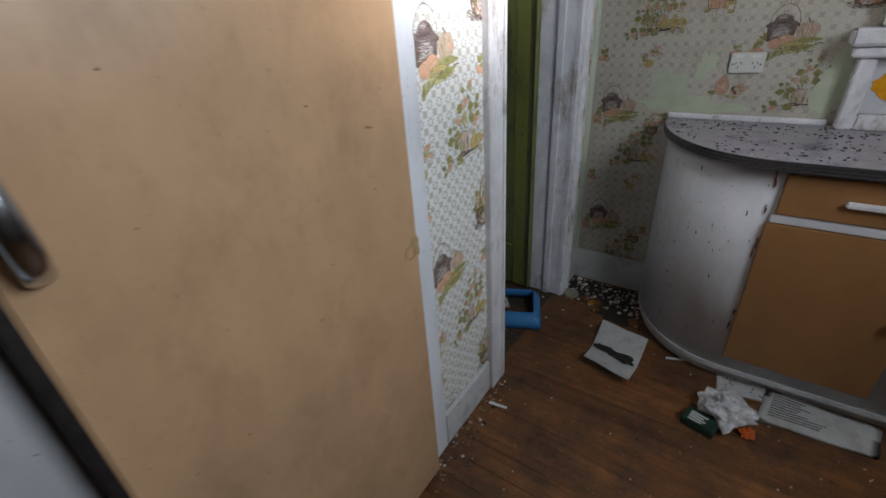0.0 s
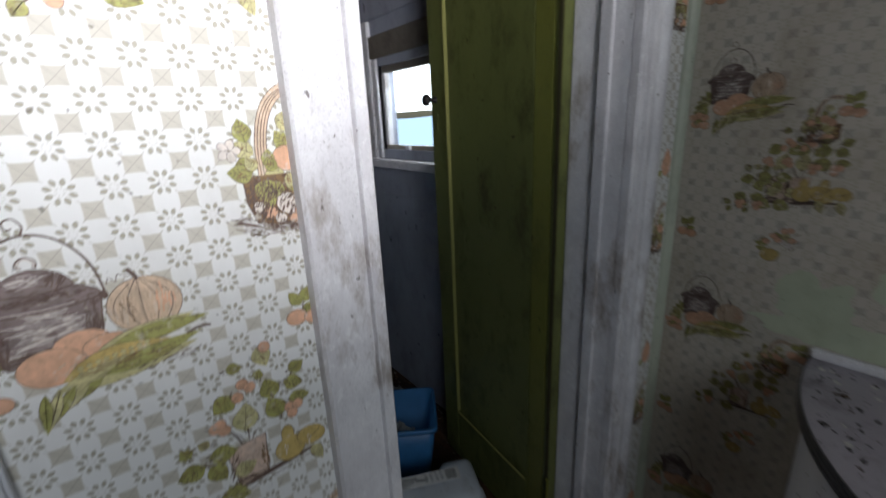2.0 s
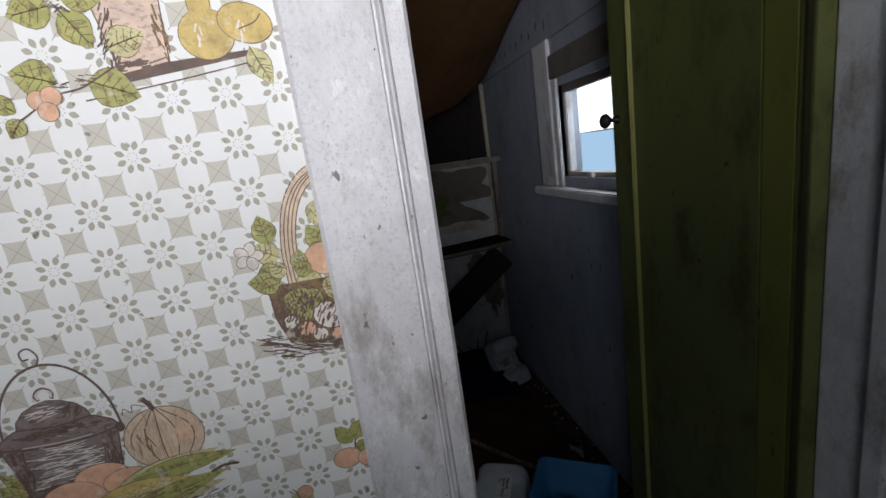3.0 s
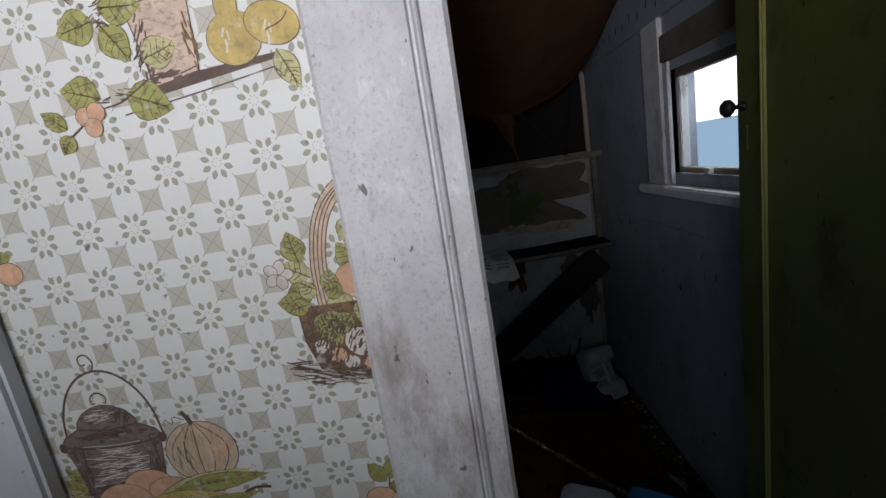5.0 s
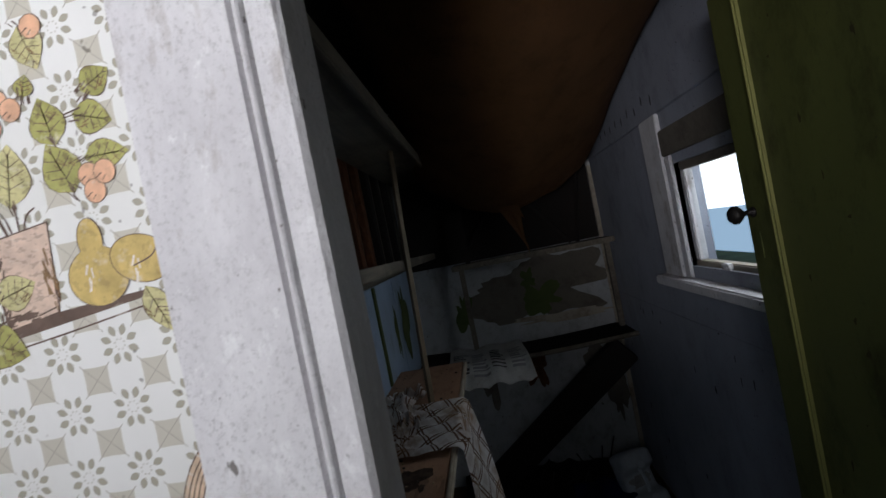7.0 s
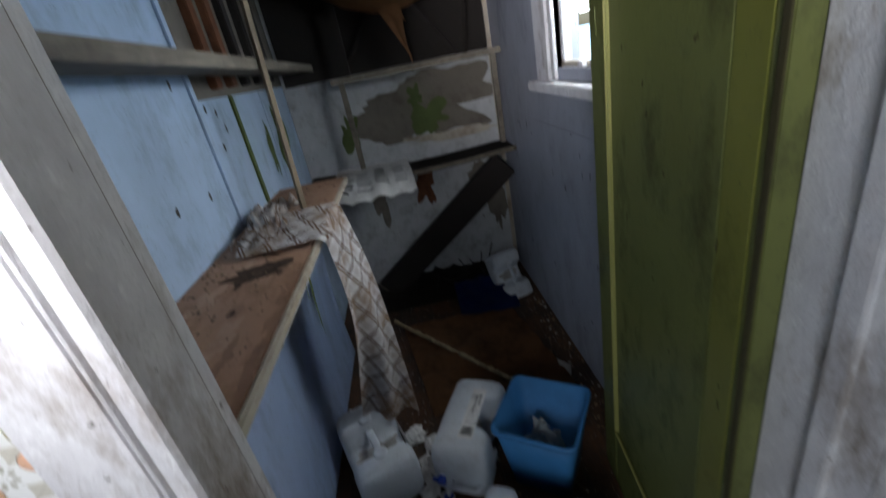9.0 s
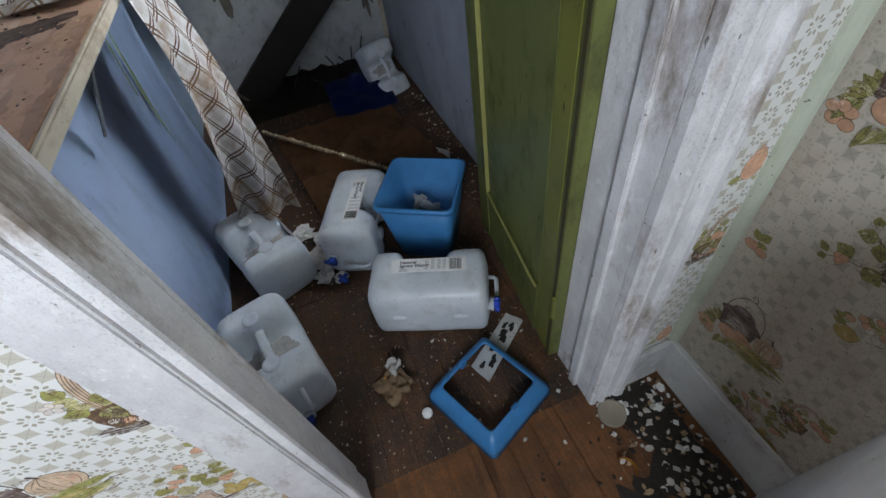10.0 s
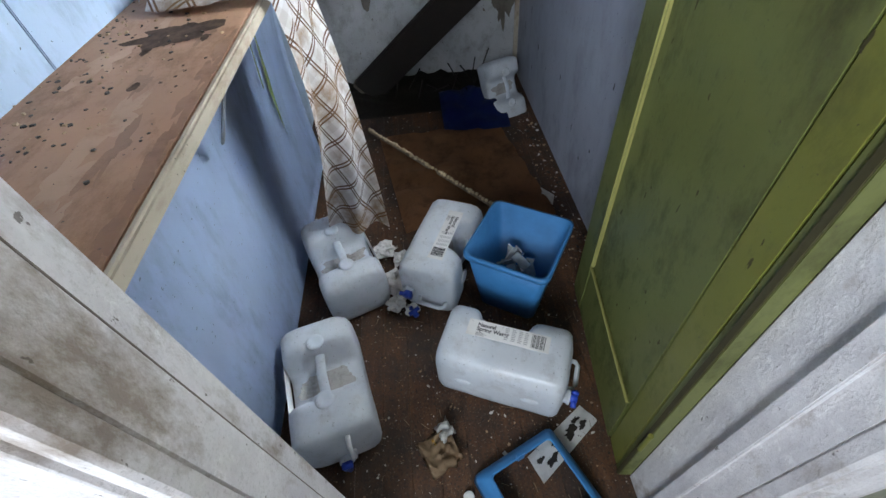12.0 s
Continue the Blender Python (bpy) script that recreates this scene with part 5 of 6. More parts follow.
# small window
win = tagged(new("window_1"), "small white-framed pantry window with weathered sill", "window", "", "structure")
part("casing", box(WX0 - 0.20, WX0 - 0.045, PR - 0.02, PR - 0.0005, WZ0 - 0.045, 1.93, 0.004), WHITE_TRIM, win)
part("casing", box(WX1 + 0.04, WX1 + 0.14, PR - 0.02, PR - 0.0005, WZ0 - 0.045, 1.93, 0.004), WHITE_TRIM, win)
part("head", box(WX0 - 0.0445, WX1 + 0.0395, PR - 0.018, PR - 0.0005, WZ1 + 0.035, 1.86, 0.004), BARE, win, "dark weathered head board")
part("sill", box(WX0 - 0.23, WX1 + 0.16, PR - 0.055, PR + 0.03, WZ0 - 0.085, WZ0 - 0.046, 0.006), WHITE_TRIM, win, "projecting worn white sill")
part("frame", box(WX0 - 0.044, WX0, PR - 0.012, PR + 0.06, WZ0 - 0.045, WZ1 + 0.034, 0.004), WHITE_TRIM, win)
part("frame", box(WX1, WX1 + 0.039, PR - 0.012, PR + 0.06, WZ0 - 0.045, WZ1 + 0.034, 0.004), WHITE_TRIM, win)
part("sash_rail", box(WX0 + 0.0005, WX1 - 0.0005, PR + 0.015, PR + 0.05, WZ0 - 0.03, WZ0 + 0.02, 0.004), BENCH_EDGE, win)
part("sash_rail", box(WX0 + 0.0005, WX1 - 0.0005, PR + 0.015, PR + 0.05, WZ1 - 0.03, WZ1, 0.004), BARE, win)
part("sash_stile", box(WX0 + 0.0005, WX0 + 0.03, PR + 0.016, PR + 0.049, WZ0 + 0.0205, WZ1 - 0.0305, 0.004), WHITE_TRIM, win)
part("catch", box(-1.66, -1.62, PR - 0.004, PR + 0.0145, WZ0 + 0.0, WZ0 + 0.022, 0.003), WHITE_TRIM, win, "small window catch")
pane = part("pane", box(WX0 + 0.03, WX1, PR + 0.03, PR + 0.033, WZ0 + 0.02, WZ1 - 0.03), GLASS, win)
pane.visible_shadow = False

# bench, its blue front and shelves above
bench = standing("bench", -1.35, 1.07, 0.0, "stained wooden pantry bench with blue front panel", "bench")
part("bench_top", box(-2.25, XE - 0.002, PL + 0.001, 1.222, 0.992, 1.018, 0.004), BENCH, bench)
part("edge_strip", box(-2.25, XE - 0.002, 1.2225, 1.236, 0.992, 1.020, 0.004), BENCH_EDGE, bench, "worn pale front edge")
part("front_panel", sheet(24, 12, lambda u, v: (XE - 0.002 + (-2.26 - XE) * u, 1.0 + 0.018 * math.sin(math.pi * u * 1.6) * math.sin(math.pi * v) + 0.05 * v ** 3, 0.991 * v), 0.008), BLUE_DEEP, bench, "bulging blue panel with black mould", True)
br = box(-1.19, -1.165, 1.06, 1.205, 0.984, 0.9905, 0.001)
tube([(-1.178, 1.195, 0.984), (-1.19, 1.16, 0.93), (-1.215, 1.12, 0.86), (-1.225, 1.082, 0.785)], 0.012, 6, br, 0.35, (0, 1, 0))
part("bracket", br, plain("grey_bracket_steel", (0.22, 0.24, 0.27), 0.55, 0.4, 0.3, 60), bench, "grey steel bracket under the bench edge")
for k, (x, z, a, b) in enumerate(((-1.78, 0.8, 0.012, 0.13), (-1.86, 0.62, 0.015, 0.2), (-1.72, 0.93, 0.03, 0.04))):
    part("mould", flat_patch(ragged(x, z, a, b, 800 + k, 40, 0.6), lambda u, v: (u, 1.0 + 0.018 * math.sin(math.pi * 1.6 * (XE - u) / (2.26 + XE)) * math.sin(math.pi * v / 0.991) + 0.05 * (v / 0.991) ** 3 + 0.011, min(v, 0.975))), MOSS, bench, "green mould stain")
part("stain", flat_patch(ragged(-1.25, 1.09, 0.062, 0.072, 814, 60, 0.5), lambda u, v: (u, v, 1.0188)), plain("dark_wet_stain", (0.075, 0.05, 0.038), 0.85, 0, 0.5, 30, 0.3, 0.1), bench, "dark wet stain")
for k in range(18):
    part("stain", flat_patch(ragged(-1.0 - 0.35 * rnd.random(), 1.0 + 0.2 * rnd.random(), 0.004 + 0.012 * (k % 4 == 0), 0.003 + 0.006 * (k % 4 == 0), 830 + k, 14, 0.3), lambda u, v: (u, v, 1.0187)), bpy.data.materials["dark_wet_stain"], bench)
WORN = painted("worn_pale_bench", (0.40, 0.25, 0.165), (0.22, 0.12, 0.07), 0.9, 0.6, (1, 1, 1), 30, 0.6, 0.3, 46.0)
SCORCH = painted("dark_bench_varnish", (0.25, 0.13, 0.072), (0.08, 0.04, 0.02), 0.8, 0.5, (1, 1, 1), 30, 0.6, 0.3, 47.0)
rnd = random.Random(63)
for k in range(11):
    px = -0.62 - 0.07 * k + rnd.uniform(-0.03, 0.03)
    part("worn_patch", flat_patch([(min(u, XE - 0.01), min(max(v, PL + 0.01), 1.21)) for u, v in ragged(px, rnd.uniform(0.97, 1.17), rnd.uniform(0.025, 0.07), rnd.uniform(0.008, 0.03), 1300 + k, 50, 0.8)], lambda u, v: (u, v, 1.0182 + 0.00001 * k)), WORN if k % 3 else SCORCH, bench)
for k in range(7):
    part("dark_edge", flat_patch([(min(u, XE - 0.01), min(v, 1.2215)) for u, v in ragged(-0.56 - 0.1 * k, 1.207, 0.06, 0.012, 1330 + k, 40, 0.7)], lambda u, v: (u, v, 1.0184 + 0.00001 * k)), SCORCH, bench, "dark varnish along the worn edge")
scatter("bench_dirt", 420, lambda r: (r.uniform(-2.2, -0.6), PL + 0.01 + abs(r.gauss(0, 0.09)) if r.random() < 0.7 else r.uniform(PL, 1.2), 1.018), (0.002, 0.008), [MUCK, CARD, MUCK], 24, "black droppings along the back of the bench", "dirt")

sh1 = standing("shelf", -1.9, 1.03, 1.5, "grey timber pantry shelf on the bench wall", "shelf", "pantry shelves")


def leaning(bm, slope=0.016, x0=-1.86, drop=0.009):
    """Tips a long board down towards the end wall."""
    for v in bm.verts:
        v.co.z += slope * (v.co.x - x0) - drop
    return bm


part("plank", leaning(box(-2.93, -0.79, PL + 0.024, 1.092, 1.552, 1.575, 0.003)), RAW, sh1)
part("edge_batten", leaning(box(-2.93, -0.79, 1.0925, 1.108, 1.540, 1.578, 0.003)), RAW, sh1, "pale front batten")
sh2 = standing("shelf", -1.9, 1.0, 2.0, "wide dark timber shelf high on the wall", "shelf", "pantry shelves")
part("plank", box(-2.93, -0.52, PL + 0.024, 1.19, 2.02, 2.045, 0.003), RAW, sh2)
part("edge_batten", box(-2.93, -0.52, 1.1905, 1.206, 2.0, 2.048, 0.003), RAW, sh2)
st = standing("prop_stick", -1.83, 1.12, 1.019, "thin pale timber prop standing on the bench", "stick")
part("stick", tube([(-1.775, 1.118, 1.019), (-1.83, 1.1225, 1.5), (-1.86, 1.1225, 1.7), (-1.93, 1.125, 2.019)], 0.0125, 4), BATTEN, st)

f1 = standing("shelf", PF + 0.12, 1.6, 1.43, "narrow grey shelf across the end wall", "shelf", "end shelves")
part("plank", box(PF + 0.001, PF + 0.2, 1.21, PR - 0.001, 1.425, 1.447, 0.003), RAW, f1)
part("edge_batten", box(PF + 0.2005, PF + 0.215, 1.21, PR - 0.001, 1.418, 1.450, 0.003), RAW, f1)
f2 = standing("shelf", PF + 0.15, 1.6, 0.88, "dark sagging shelf across the end wall", "shelf", "end shelves")
part("plank", sheet(2, 14, lambda u, v: (PF + 0.002 + 0.3 * u, PL + 0.02 + (PR - PL - 0.022) * v, 0.90 - 0.025 * math.sin(math.pi * v)), 0.02), BLACK_TIMBER_VOID, f2)
part("edge_batten", tube([(PF + 0.31, 1.28 + 0.9 * i / 8, 0.895 - 0.025 * math.sin(math.pi * (0.3 + 0.7 * i / 8))) for i in range(9)], 0.014, 4), RAW, f2)
for y, z0, z1 in ((1.3, 1.45, 2.2), (2.12, 0.92, 1.42), (1.25, 0.92, 1.42)):
    part("upright", box(PF + 0.17, PF + 0.2, y, y + 0.03, z0, z1, 0.003), BLACK_TIMBER_VOID if z0 > 1 else RAW, f1)


# fallen newspaper on the end shelf
def news(u, v):
    x = PF + 0.16 + 0.52 * v
    y = 1.10 + 0.43 * u + 0.03 * v
    z = 0.935 + 0.006 * math.sin(14 * u) - (0.0 if v < 0.55 else (v - 0.55) ** 1.5 * 0.26) + 0.030 * abs(math.sin(13 * u + 0.6)) * max(0, v - 0.45) ** 0.8
    return (x, y, z)


nw = standing("newspaper", PF + 0.3, 1.35, 0.92, "damp folded newspaper sagging over the shelf edge", "newspaper")
part("newsprint", sheet(30, 12, news, 0.004), PAPER, nw, "", True)
rnd = random.Random(77)
for k in range(34):
    u, v = 0.05 + 0.24 * (k % 4), 0.3 + 0.066 * (k // 4)
    du, dv = rnd.uniform(0.12, 0.21), rnd.uniform(0.018, 0.045)
    part("print_block", sheet(5, 2, lambda a, b: Vector(news(min(u + du * a, 0.99), min(v + dv * b, 0.99))) + Vector((0.001, 0, 0.003))), GREY_INK if k % 2 else INK, nw)

# blackened beam leaning across the end wall
bm = bmesh.new()
box(-0.085, 0.085, -0.04, 0.04, 0, 1.18, 0.006, bm)
beam = thing("fallen_plank", look((PF + 0.10, 1.22, 0.045), (PF + 0.22, 2.12, 0.80)) @ pose(0, 0, 0, 180, 0, 0) @ pose(0, 0, 0, 0, 0, 90 + 0), "blackened broad plank leaning across the end wall", "plank")
part("timber", bm, BLACK_TIMBER_VOID, beam)
part("pale_end", box(-0.087, 0.087, -0.042, 0.042, -0.012, 0.004, 0.003), RAW, beam, "splintered pale end")

# sagging ceiling board with a torn flap
def sag(u, v):
    x = XE - 0.02 - 2.15 * u
    y = PL + 0.315 - 0.10 * u + (PR - PL - 0.345 + 0.10 * u) * v
    z = 2.42 - 0.42 * u ** 1.6 - 0.22 * math.sin(math.pi * v) ** 0.75 * (0.3 + u) - 0.05 * u * u * abs(noise.noise(Vector((u * 5, v * 6, 4)))) + 0.03 * noise.noise(Vector((x * 3, y * 3, 1)))
    return (x, y, z)


cb = standing("ceiling_board", -1.6, 1.6, 2.1, "brown ceiling sheet sagging and torn at its end", "ceiling board")
part("sheet", sheet(30, 20, sag, 0.006), SAG, cb, "", True)
part("torn_flap", sheet(14, 6, lambda u, v: (-2.62 - 0.02 * u + 0.02 * math.sin(5 * u), 1.52 + 0.24 * (v - 0.3) * (1 - u) ** 1.3 + 0.16 * u, 1.9 - 0.43 * u + 0.03 * math.sin(6 * v)), 0.006), SAG, cb, "hanging torn flap", True)
part("torn_flap", sheet(10, 6, lambda u, v: (-2.55 - 0.03 * u, 1.28 + 0.30 * v + 0.1 * u, 1.98 - 0.22 * u * (0.5 + v)), 0.006), SAG, cb, "hanging torn flap", True)
for a, b in (((-2.6, 1.55, 1.95), (-2.85, 1.95, 1.46)), ((-2.9, 1.3, 1.5), (-2.9, 1.9, 2.3)), ((-2.88, 2.0, 1.45), (-2.7, 2.1, 2.35))):
    d = standing("loose_lath", (a[0] + b[0]) / 2, (a[1] + b[1]) / 2, min(a[2], b[2]), "thin dark lath fallen behind the ceiling sheet", "lath")
    part("lath", tube([a, b], 0.014, 4), BLACK_TIMBER_VOID, d)


# tea towel over the bench edge
def towel(u, v):
    """u: across, v: from the back of the bench over the edge and down; it twists as it hangs."""
    s = v * 1.12
    if s < 0.26:
        x = -1.37 - 0.36 * u + 0.02 * math.sin(11 * s)
        return (x, 0.99 + s, 1.03 + 0.012 * abs(math.sin(u * 17 + 3 * s)) + 0.010 * noise.noise(Vector((x * 20, s * 20, 3))))
    d = (s - 0.26) / 0.86
    a = Vector((-1.37, 1.258, 1.03)).lerp(Vector((-1.50, 1.15, 0.2)), d)
    b = Vector((-1.73, 1.258, 1.03)).lerp(Vector((-1.51, 1.375, 0.17)), d)
    p = a.lerp(b, u)
    n = Vector((b.y - a.y, a.x - b.x, 0)).normalized()
    wave = math.sin(u * 12 + 2.2 * d) * (0.009 + 0.007 * d) + 0.012 * math.sin(u * 7 + 5 * d)
    return p + n * wave + Vector((0, 0.02 * math.sin(math.pi * d), 0.01 * math.sin(u * 9)))


tw = standing("tea_towel", -1.6, 1.15, 1.02, "brown and white checked tea towel hanging off the bench", "tea towel")
part("cloth", sheet(44, 70, towel, 0.0012, lambda u, v: (u * 0.31 * 0.86 - v * 1.12 * 0.5 + 2, u * 0.31 * 0.5 + v * 1.12 * 0.86)), CLOTH, tw, "", True)
rag = standing("rag", -1.62, 1.03, 1.02, "bunched brown and white rag on the bench", "rag")
part("cloth", sheet(30, 20, lambda u, v: (-1.42 - 0.42 * u, 0.96 + 0.13 * v + 0.03 * math.sin(7 * u), 1.034 + 0.055 * abs(noise.noise(Vector((u * 9, v * 6, 2)))) + 0.02 * abs(noise.noise(Vector((u * 21, v * 11, 4)))) + 0.02 * math.sin(math.pi * v) * math.sin(math.pi * u)), 0.0012, lambda u, v: (u * 0.4, v * 0.2)), CLOTH, rag, "", True)


# ---- water jugs ----
L, JW, JH = 0.385, 0.228, 0.212


def jug_body():
    """Blow-moulded jug lying on its base: x along, z up, with a hand saddle in the top."""
    bm = bmesh.new()
    ns, nr = 40, 36
    rings = []
    for i in range(ns + 1):
        s = -1 + 2 * i / ns
        x = 0.5 * L * (1 - (1 - abs(s)) ** 1.0) * (1 if s > 0 else -1)
        end = max(0.0, (abs(s) - 0.80) / 0.20)
        shrink = math.sqrt(max(0.0, 1 - end ** 2.6)) * 0.42 + 0.58 if end else 1.0
        if abs(s) > 0.999:
            shrink = 0.56
        dip = 1 / (1 + math.exp((abs(x + 0.012) - 0.068) / 0.008))
        h = JH - 0.085 * dip
        wide = JW * (1 - 0.03 * dip)
        ring = []
        for k in range(nr):
            a = 2 * math.pi * k / nr
            c, t = math.cos(a), math.sin(a)
            p = 5.0
            q = (abs(c) ** p + abs(t) ** p) ** (-1 / p)
            y, z = c * q * 0.5 * wide * shrink, t * q * 0.5 * h * (0.85 * shrink + 0.15) + 0.5 * h
            ring.append(bm.verts.new((x, y, z)))
        rings.append(ring)
    for a, b in zip(rings, rings[1:]):
        for k in range(nr):
            bm.faces.new((a[k], a[(k + 1) % nr], b[(k + 1) % nr], b[k]))
    bm.faces.new(rings[0]), bm.faces.new(rings[-1])
    low = min(v.co.z for v in bm.verts)
    for v in bm.verts:
        v.co.z -= low
    return bm


def text_mesh(words, size):
    cu = bpy.data.curves.new("words", "FONT")
    cu.body, cu.size, cu.align_x, cu.offset = words, size, "LEFT", 0.0005
    ob = new("words", cu)
    me = bpy.data.meshes.new_from_object(ob.evaluated_get(bpy.context.evaluated_depsgraph_get()))
    bpy.data.objects.remove(ob)
    return me


def jug(m, label, labelled=True, tap=True):
    j = thing("water_jug", m, label, "water jug", "empty water jugs")
    part("body", jug_body(), JUG, j, "", True)
    st = [(-0.085 + 0.146 * i / 10, 0.0, 0.168 + 0.018 * math.sin(math.pi * i / 10)) for i in range(11)]
    part("strap_handle", tube(st, 0.0145, 10, flat=0.4), JUG, j, "", True)
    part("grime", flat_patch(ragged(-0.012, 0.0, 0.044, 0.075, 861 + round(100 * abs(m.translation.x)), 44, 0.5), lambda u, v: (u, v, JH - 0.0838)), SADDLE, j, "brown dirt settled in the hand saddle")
    for x in (-0.105, 0.085):
        part("handle_boss", lathe([(0.027, 0.0), (0.027, 0.003), (0.022, 0.0065), (0.015, 0.005), (0.0, 0.004)], 20), JUG, j, "", True).location = (x, 0, JH - 0.0025)
    for x in (-0.1, 0.1):
        d = lathe([(0.022, 0.0), (0.019, 0.005), (0.010, 0.008), (0.0, 0.0085)], 16)
        bmesh.ops.scale(d, verts=d.verts, vec=(1.3, 0.8, -1))
        bmesh.ops.rotate(d, verts=d.verts, cent=(0, 0, 0), matrix=Matrix.Rotation(radians(0), 3, "X"))
        part("foot_dimple", d, JUG, j, "", True).location = (x, 0.0, 0.002)
    ex = 0.5 * L - 0.004
    rim = [(ex, 0.035, 0.178), (ex + 0.022, 0.034, 0.176), (ex + 0.03, 0.033, 0.165), (ex + 0.03, 0.03, 0.10), (ex + 0.026, 0.03, 0.085), (ex, 0.03, 0.08)]
    part("end_handle", tube(rim, 0.0075, 8), JUG, j, "white moulded loop handle", True)
    neck = part("neck", lathe([(0.019, 0.0), (0.019, 0.02), (0.022, 0.02), (0.022, 0.028), (0.0, 0.029)], 18, "x"), JUG, j, "", True)
    neck.location = (ex - 0.01, 0.0, 0.045)
    if tap:
        tp = tube([(ex + 0.012, 0, 0.045), (ex + 0.038, 0, 0.045)], 0.0135, 12)
        tube([(ex + 0.028, 0, 0.05), (ex + 0.030, 0, 0.018)], 0.008, 10, tp)
        box(ex + 0.02, ex + 0.04, -0.016, 0.016, 0.052, 0.064, 0.003, tp)
        part("tap", tp, TAP, j, "royal blue plastic tap", True)
    if labelled:
        y = -0.5 * JW - 0.0012
        part("label", box(-0.115, 0.125, y - 0.0005, y + 0.0005, 0.098, 0.152), LABEL, j, "white paper label")
        lab = j.children[-1]
        for k in range(11):
            x0 = 0.073 + 0.0036 * k
            part("barcode_bar", box(x0, x0 + (0.0022 if k % 3 else 0.0012), y - 0.0013, y - 0.0007, 0.104, 0.147), INK, lab)
        for k, (words, z) in enumerate((("Natural", 0.132), ("Spring Water", 0.1175))):
            me = text_mesh(words, 0.0175)
            me.materials.append(INK)
            t = new("lettering", me)
            t.parent = lab
            t.matrix_local = pose(-0.087, y - 0.0010, z, 90, 0, 0)
        for k in range(5):
            part("print_line", box(-0.087, -0.087 + 0.02 + 0.006 * (k % 3), y - 0.0013, y - 0.0007, 0.111 - 0.0025 * k, 0.112 - 0.0025 * k), GREY_INK, lab)
        for gx in (-0.005, 0.015, 0.035, 0.052):
            for k in range(7):
                part("print_line", box(gx, gx + 0.010 + 0.002 * (k % 2), y - 0.0013, y - 0.0007, 0.144 - 0.006 * k, 0.146 - 0.006 * k), GREY_INK, lab)
    return j


def heading(dx, dy):
    return math.degrees(math.atan2(dy, dx))


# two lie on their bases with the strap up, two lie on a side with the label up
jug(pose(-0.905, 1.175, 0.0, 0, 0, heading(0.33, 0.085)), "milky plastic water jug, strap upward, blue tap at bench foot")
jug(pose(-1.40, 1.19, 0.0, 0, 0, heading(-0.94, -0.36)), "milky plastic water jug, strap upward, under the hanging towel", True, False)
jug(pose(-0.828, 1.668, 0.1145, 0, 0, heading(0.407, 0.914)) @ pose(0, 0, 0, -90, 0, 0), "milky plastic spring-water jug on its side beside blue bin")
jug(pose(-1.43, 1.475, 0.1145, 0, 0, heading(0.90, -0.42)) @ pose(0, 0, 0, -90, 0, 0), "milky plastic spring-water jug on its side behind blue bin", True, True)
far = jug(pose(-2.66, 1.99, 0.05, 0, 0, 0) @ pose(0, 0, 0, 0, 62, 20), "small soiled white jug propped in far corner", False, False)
far.scale = (0.85, 0.85, 0.85)
part("label", flat_patch(ragged(0.02, 0.0, 0.06, 0.045, 860, 30, 0.15), lambda u, v: (u, v, 0.125)), plain("teal_label", (0.02, 0.13, 0.2), 0.5), far, "round teal label")


# blue bin and its loose rim
def frustum(a, b, h0, h1, r=0.03, n=6):
    """Rings of a square tub with rounded corners: half widths a, b at heights h0, h1."""
    rings = []
    for w, h in ((a, h0), (b, h1)):
        ring = []
        for q in range(4):
            for i in range(n + 1):
                t = math.pi / 2 * (q + i / n)
                sx, sy = (1, -1, -1, 1)[q], (1, 1, -1, -1)[q]
                ring.append((sx * (w - r) + r * math.cos(t), sy * (w - r) + r * math.sin(t), h))
        rings.append(ring)
    return rings


def loft(rings, bm=None, caps=(False, False), closed=False):
    bm = bmesh.new() if bm is None else bm
    rv = [[bm.verts.new(p) for p in ring] for ring in rings]
    pairs = list(zip(rv, rv[1:])) + ([(rv[-1], rv[0])] if closed else [])
    for a, b in pairs:
        for k in range(len(a)):
            bm.faces.new((a[k], a[(k + 1) % len(a)], b[(k + 1) % len(b)], b[k]))
    if caps[0]:
        bm.faces.new(rv[0])
    if caps[1]:
        bm.faces.new(rv[-1])
    return bm


binb = thing("waste_bin", pose(-1.262, 1.822, 0.0, 0, 0, 57), "square blue plastic bin with broken glass in it", "bin")
o0, o1 = frustum(0.105, 0.138, 0.0, 0.285)
i1, i0 = frustum(0.134, 0.103, 0.285, 0.006)
part("tub", loft([o0, o1, i1, i0], None, (True, True)), BIN, binb, "", True)
r0 = frustum(0.138, 0.146, 0.268, 0.270) + frustum(0.146, 0.135, 0.287, 0.2885)[:1] + frustum(0.135, 0.135, 0.2885, 0.272)
part("rim", loft(r0), BIN, binb, "rolled blue rim", True)
rnd = random.Random(15)
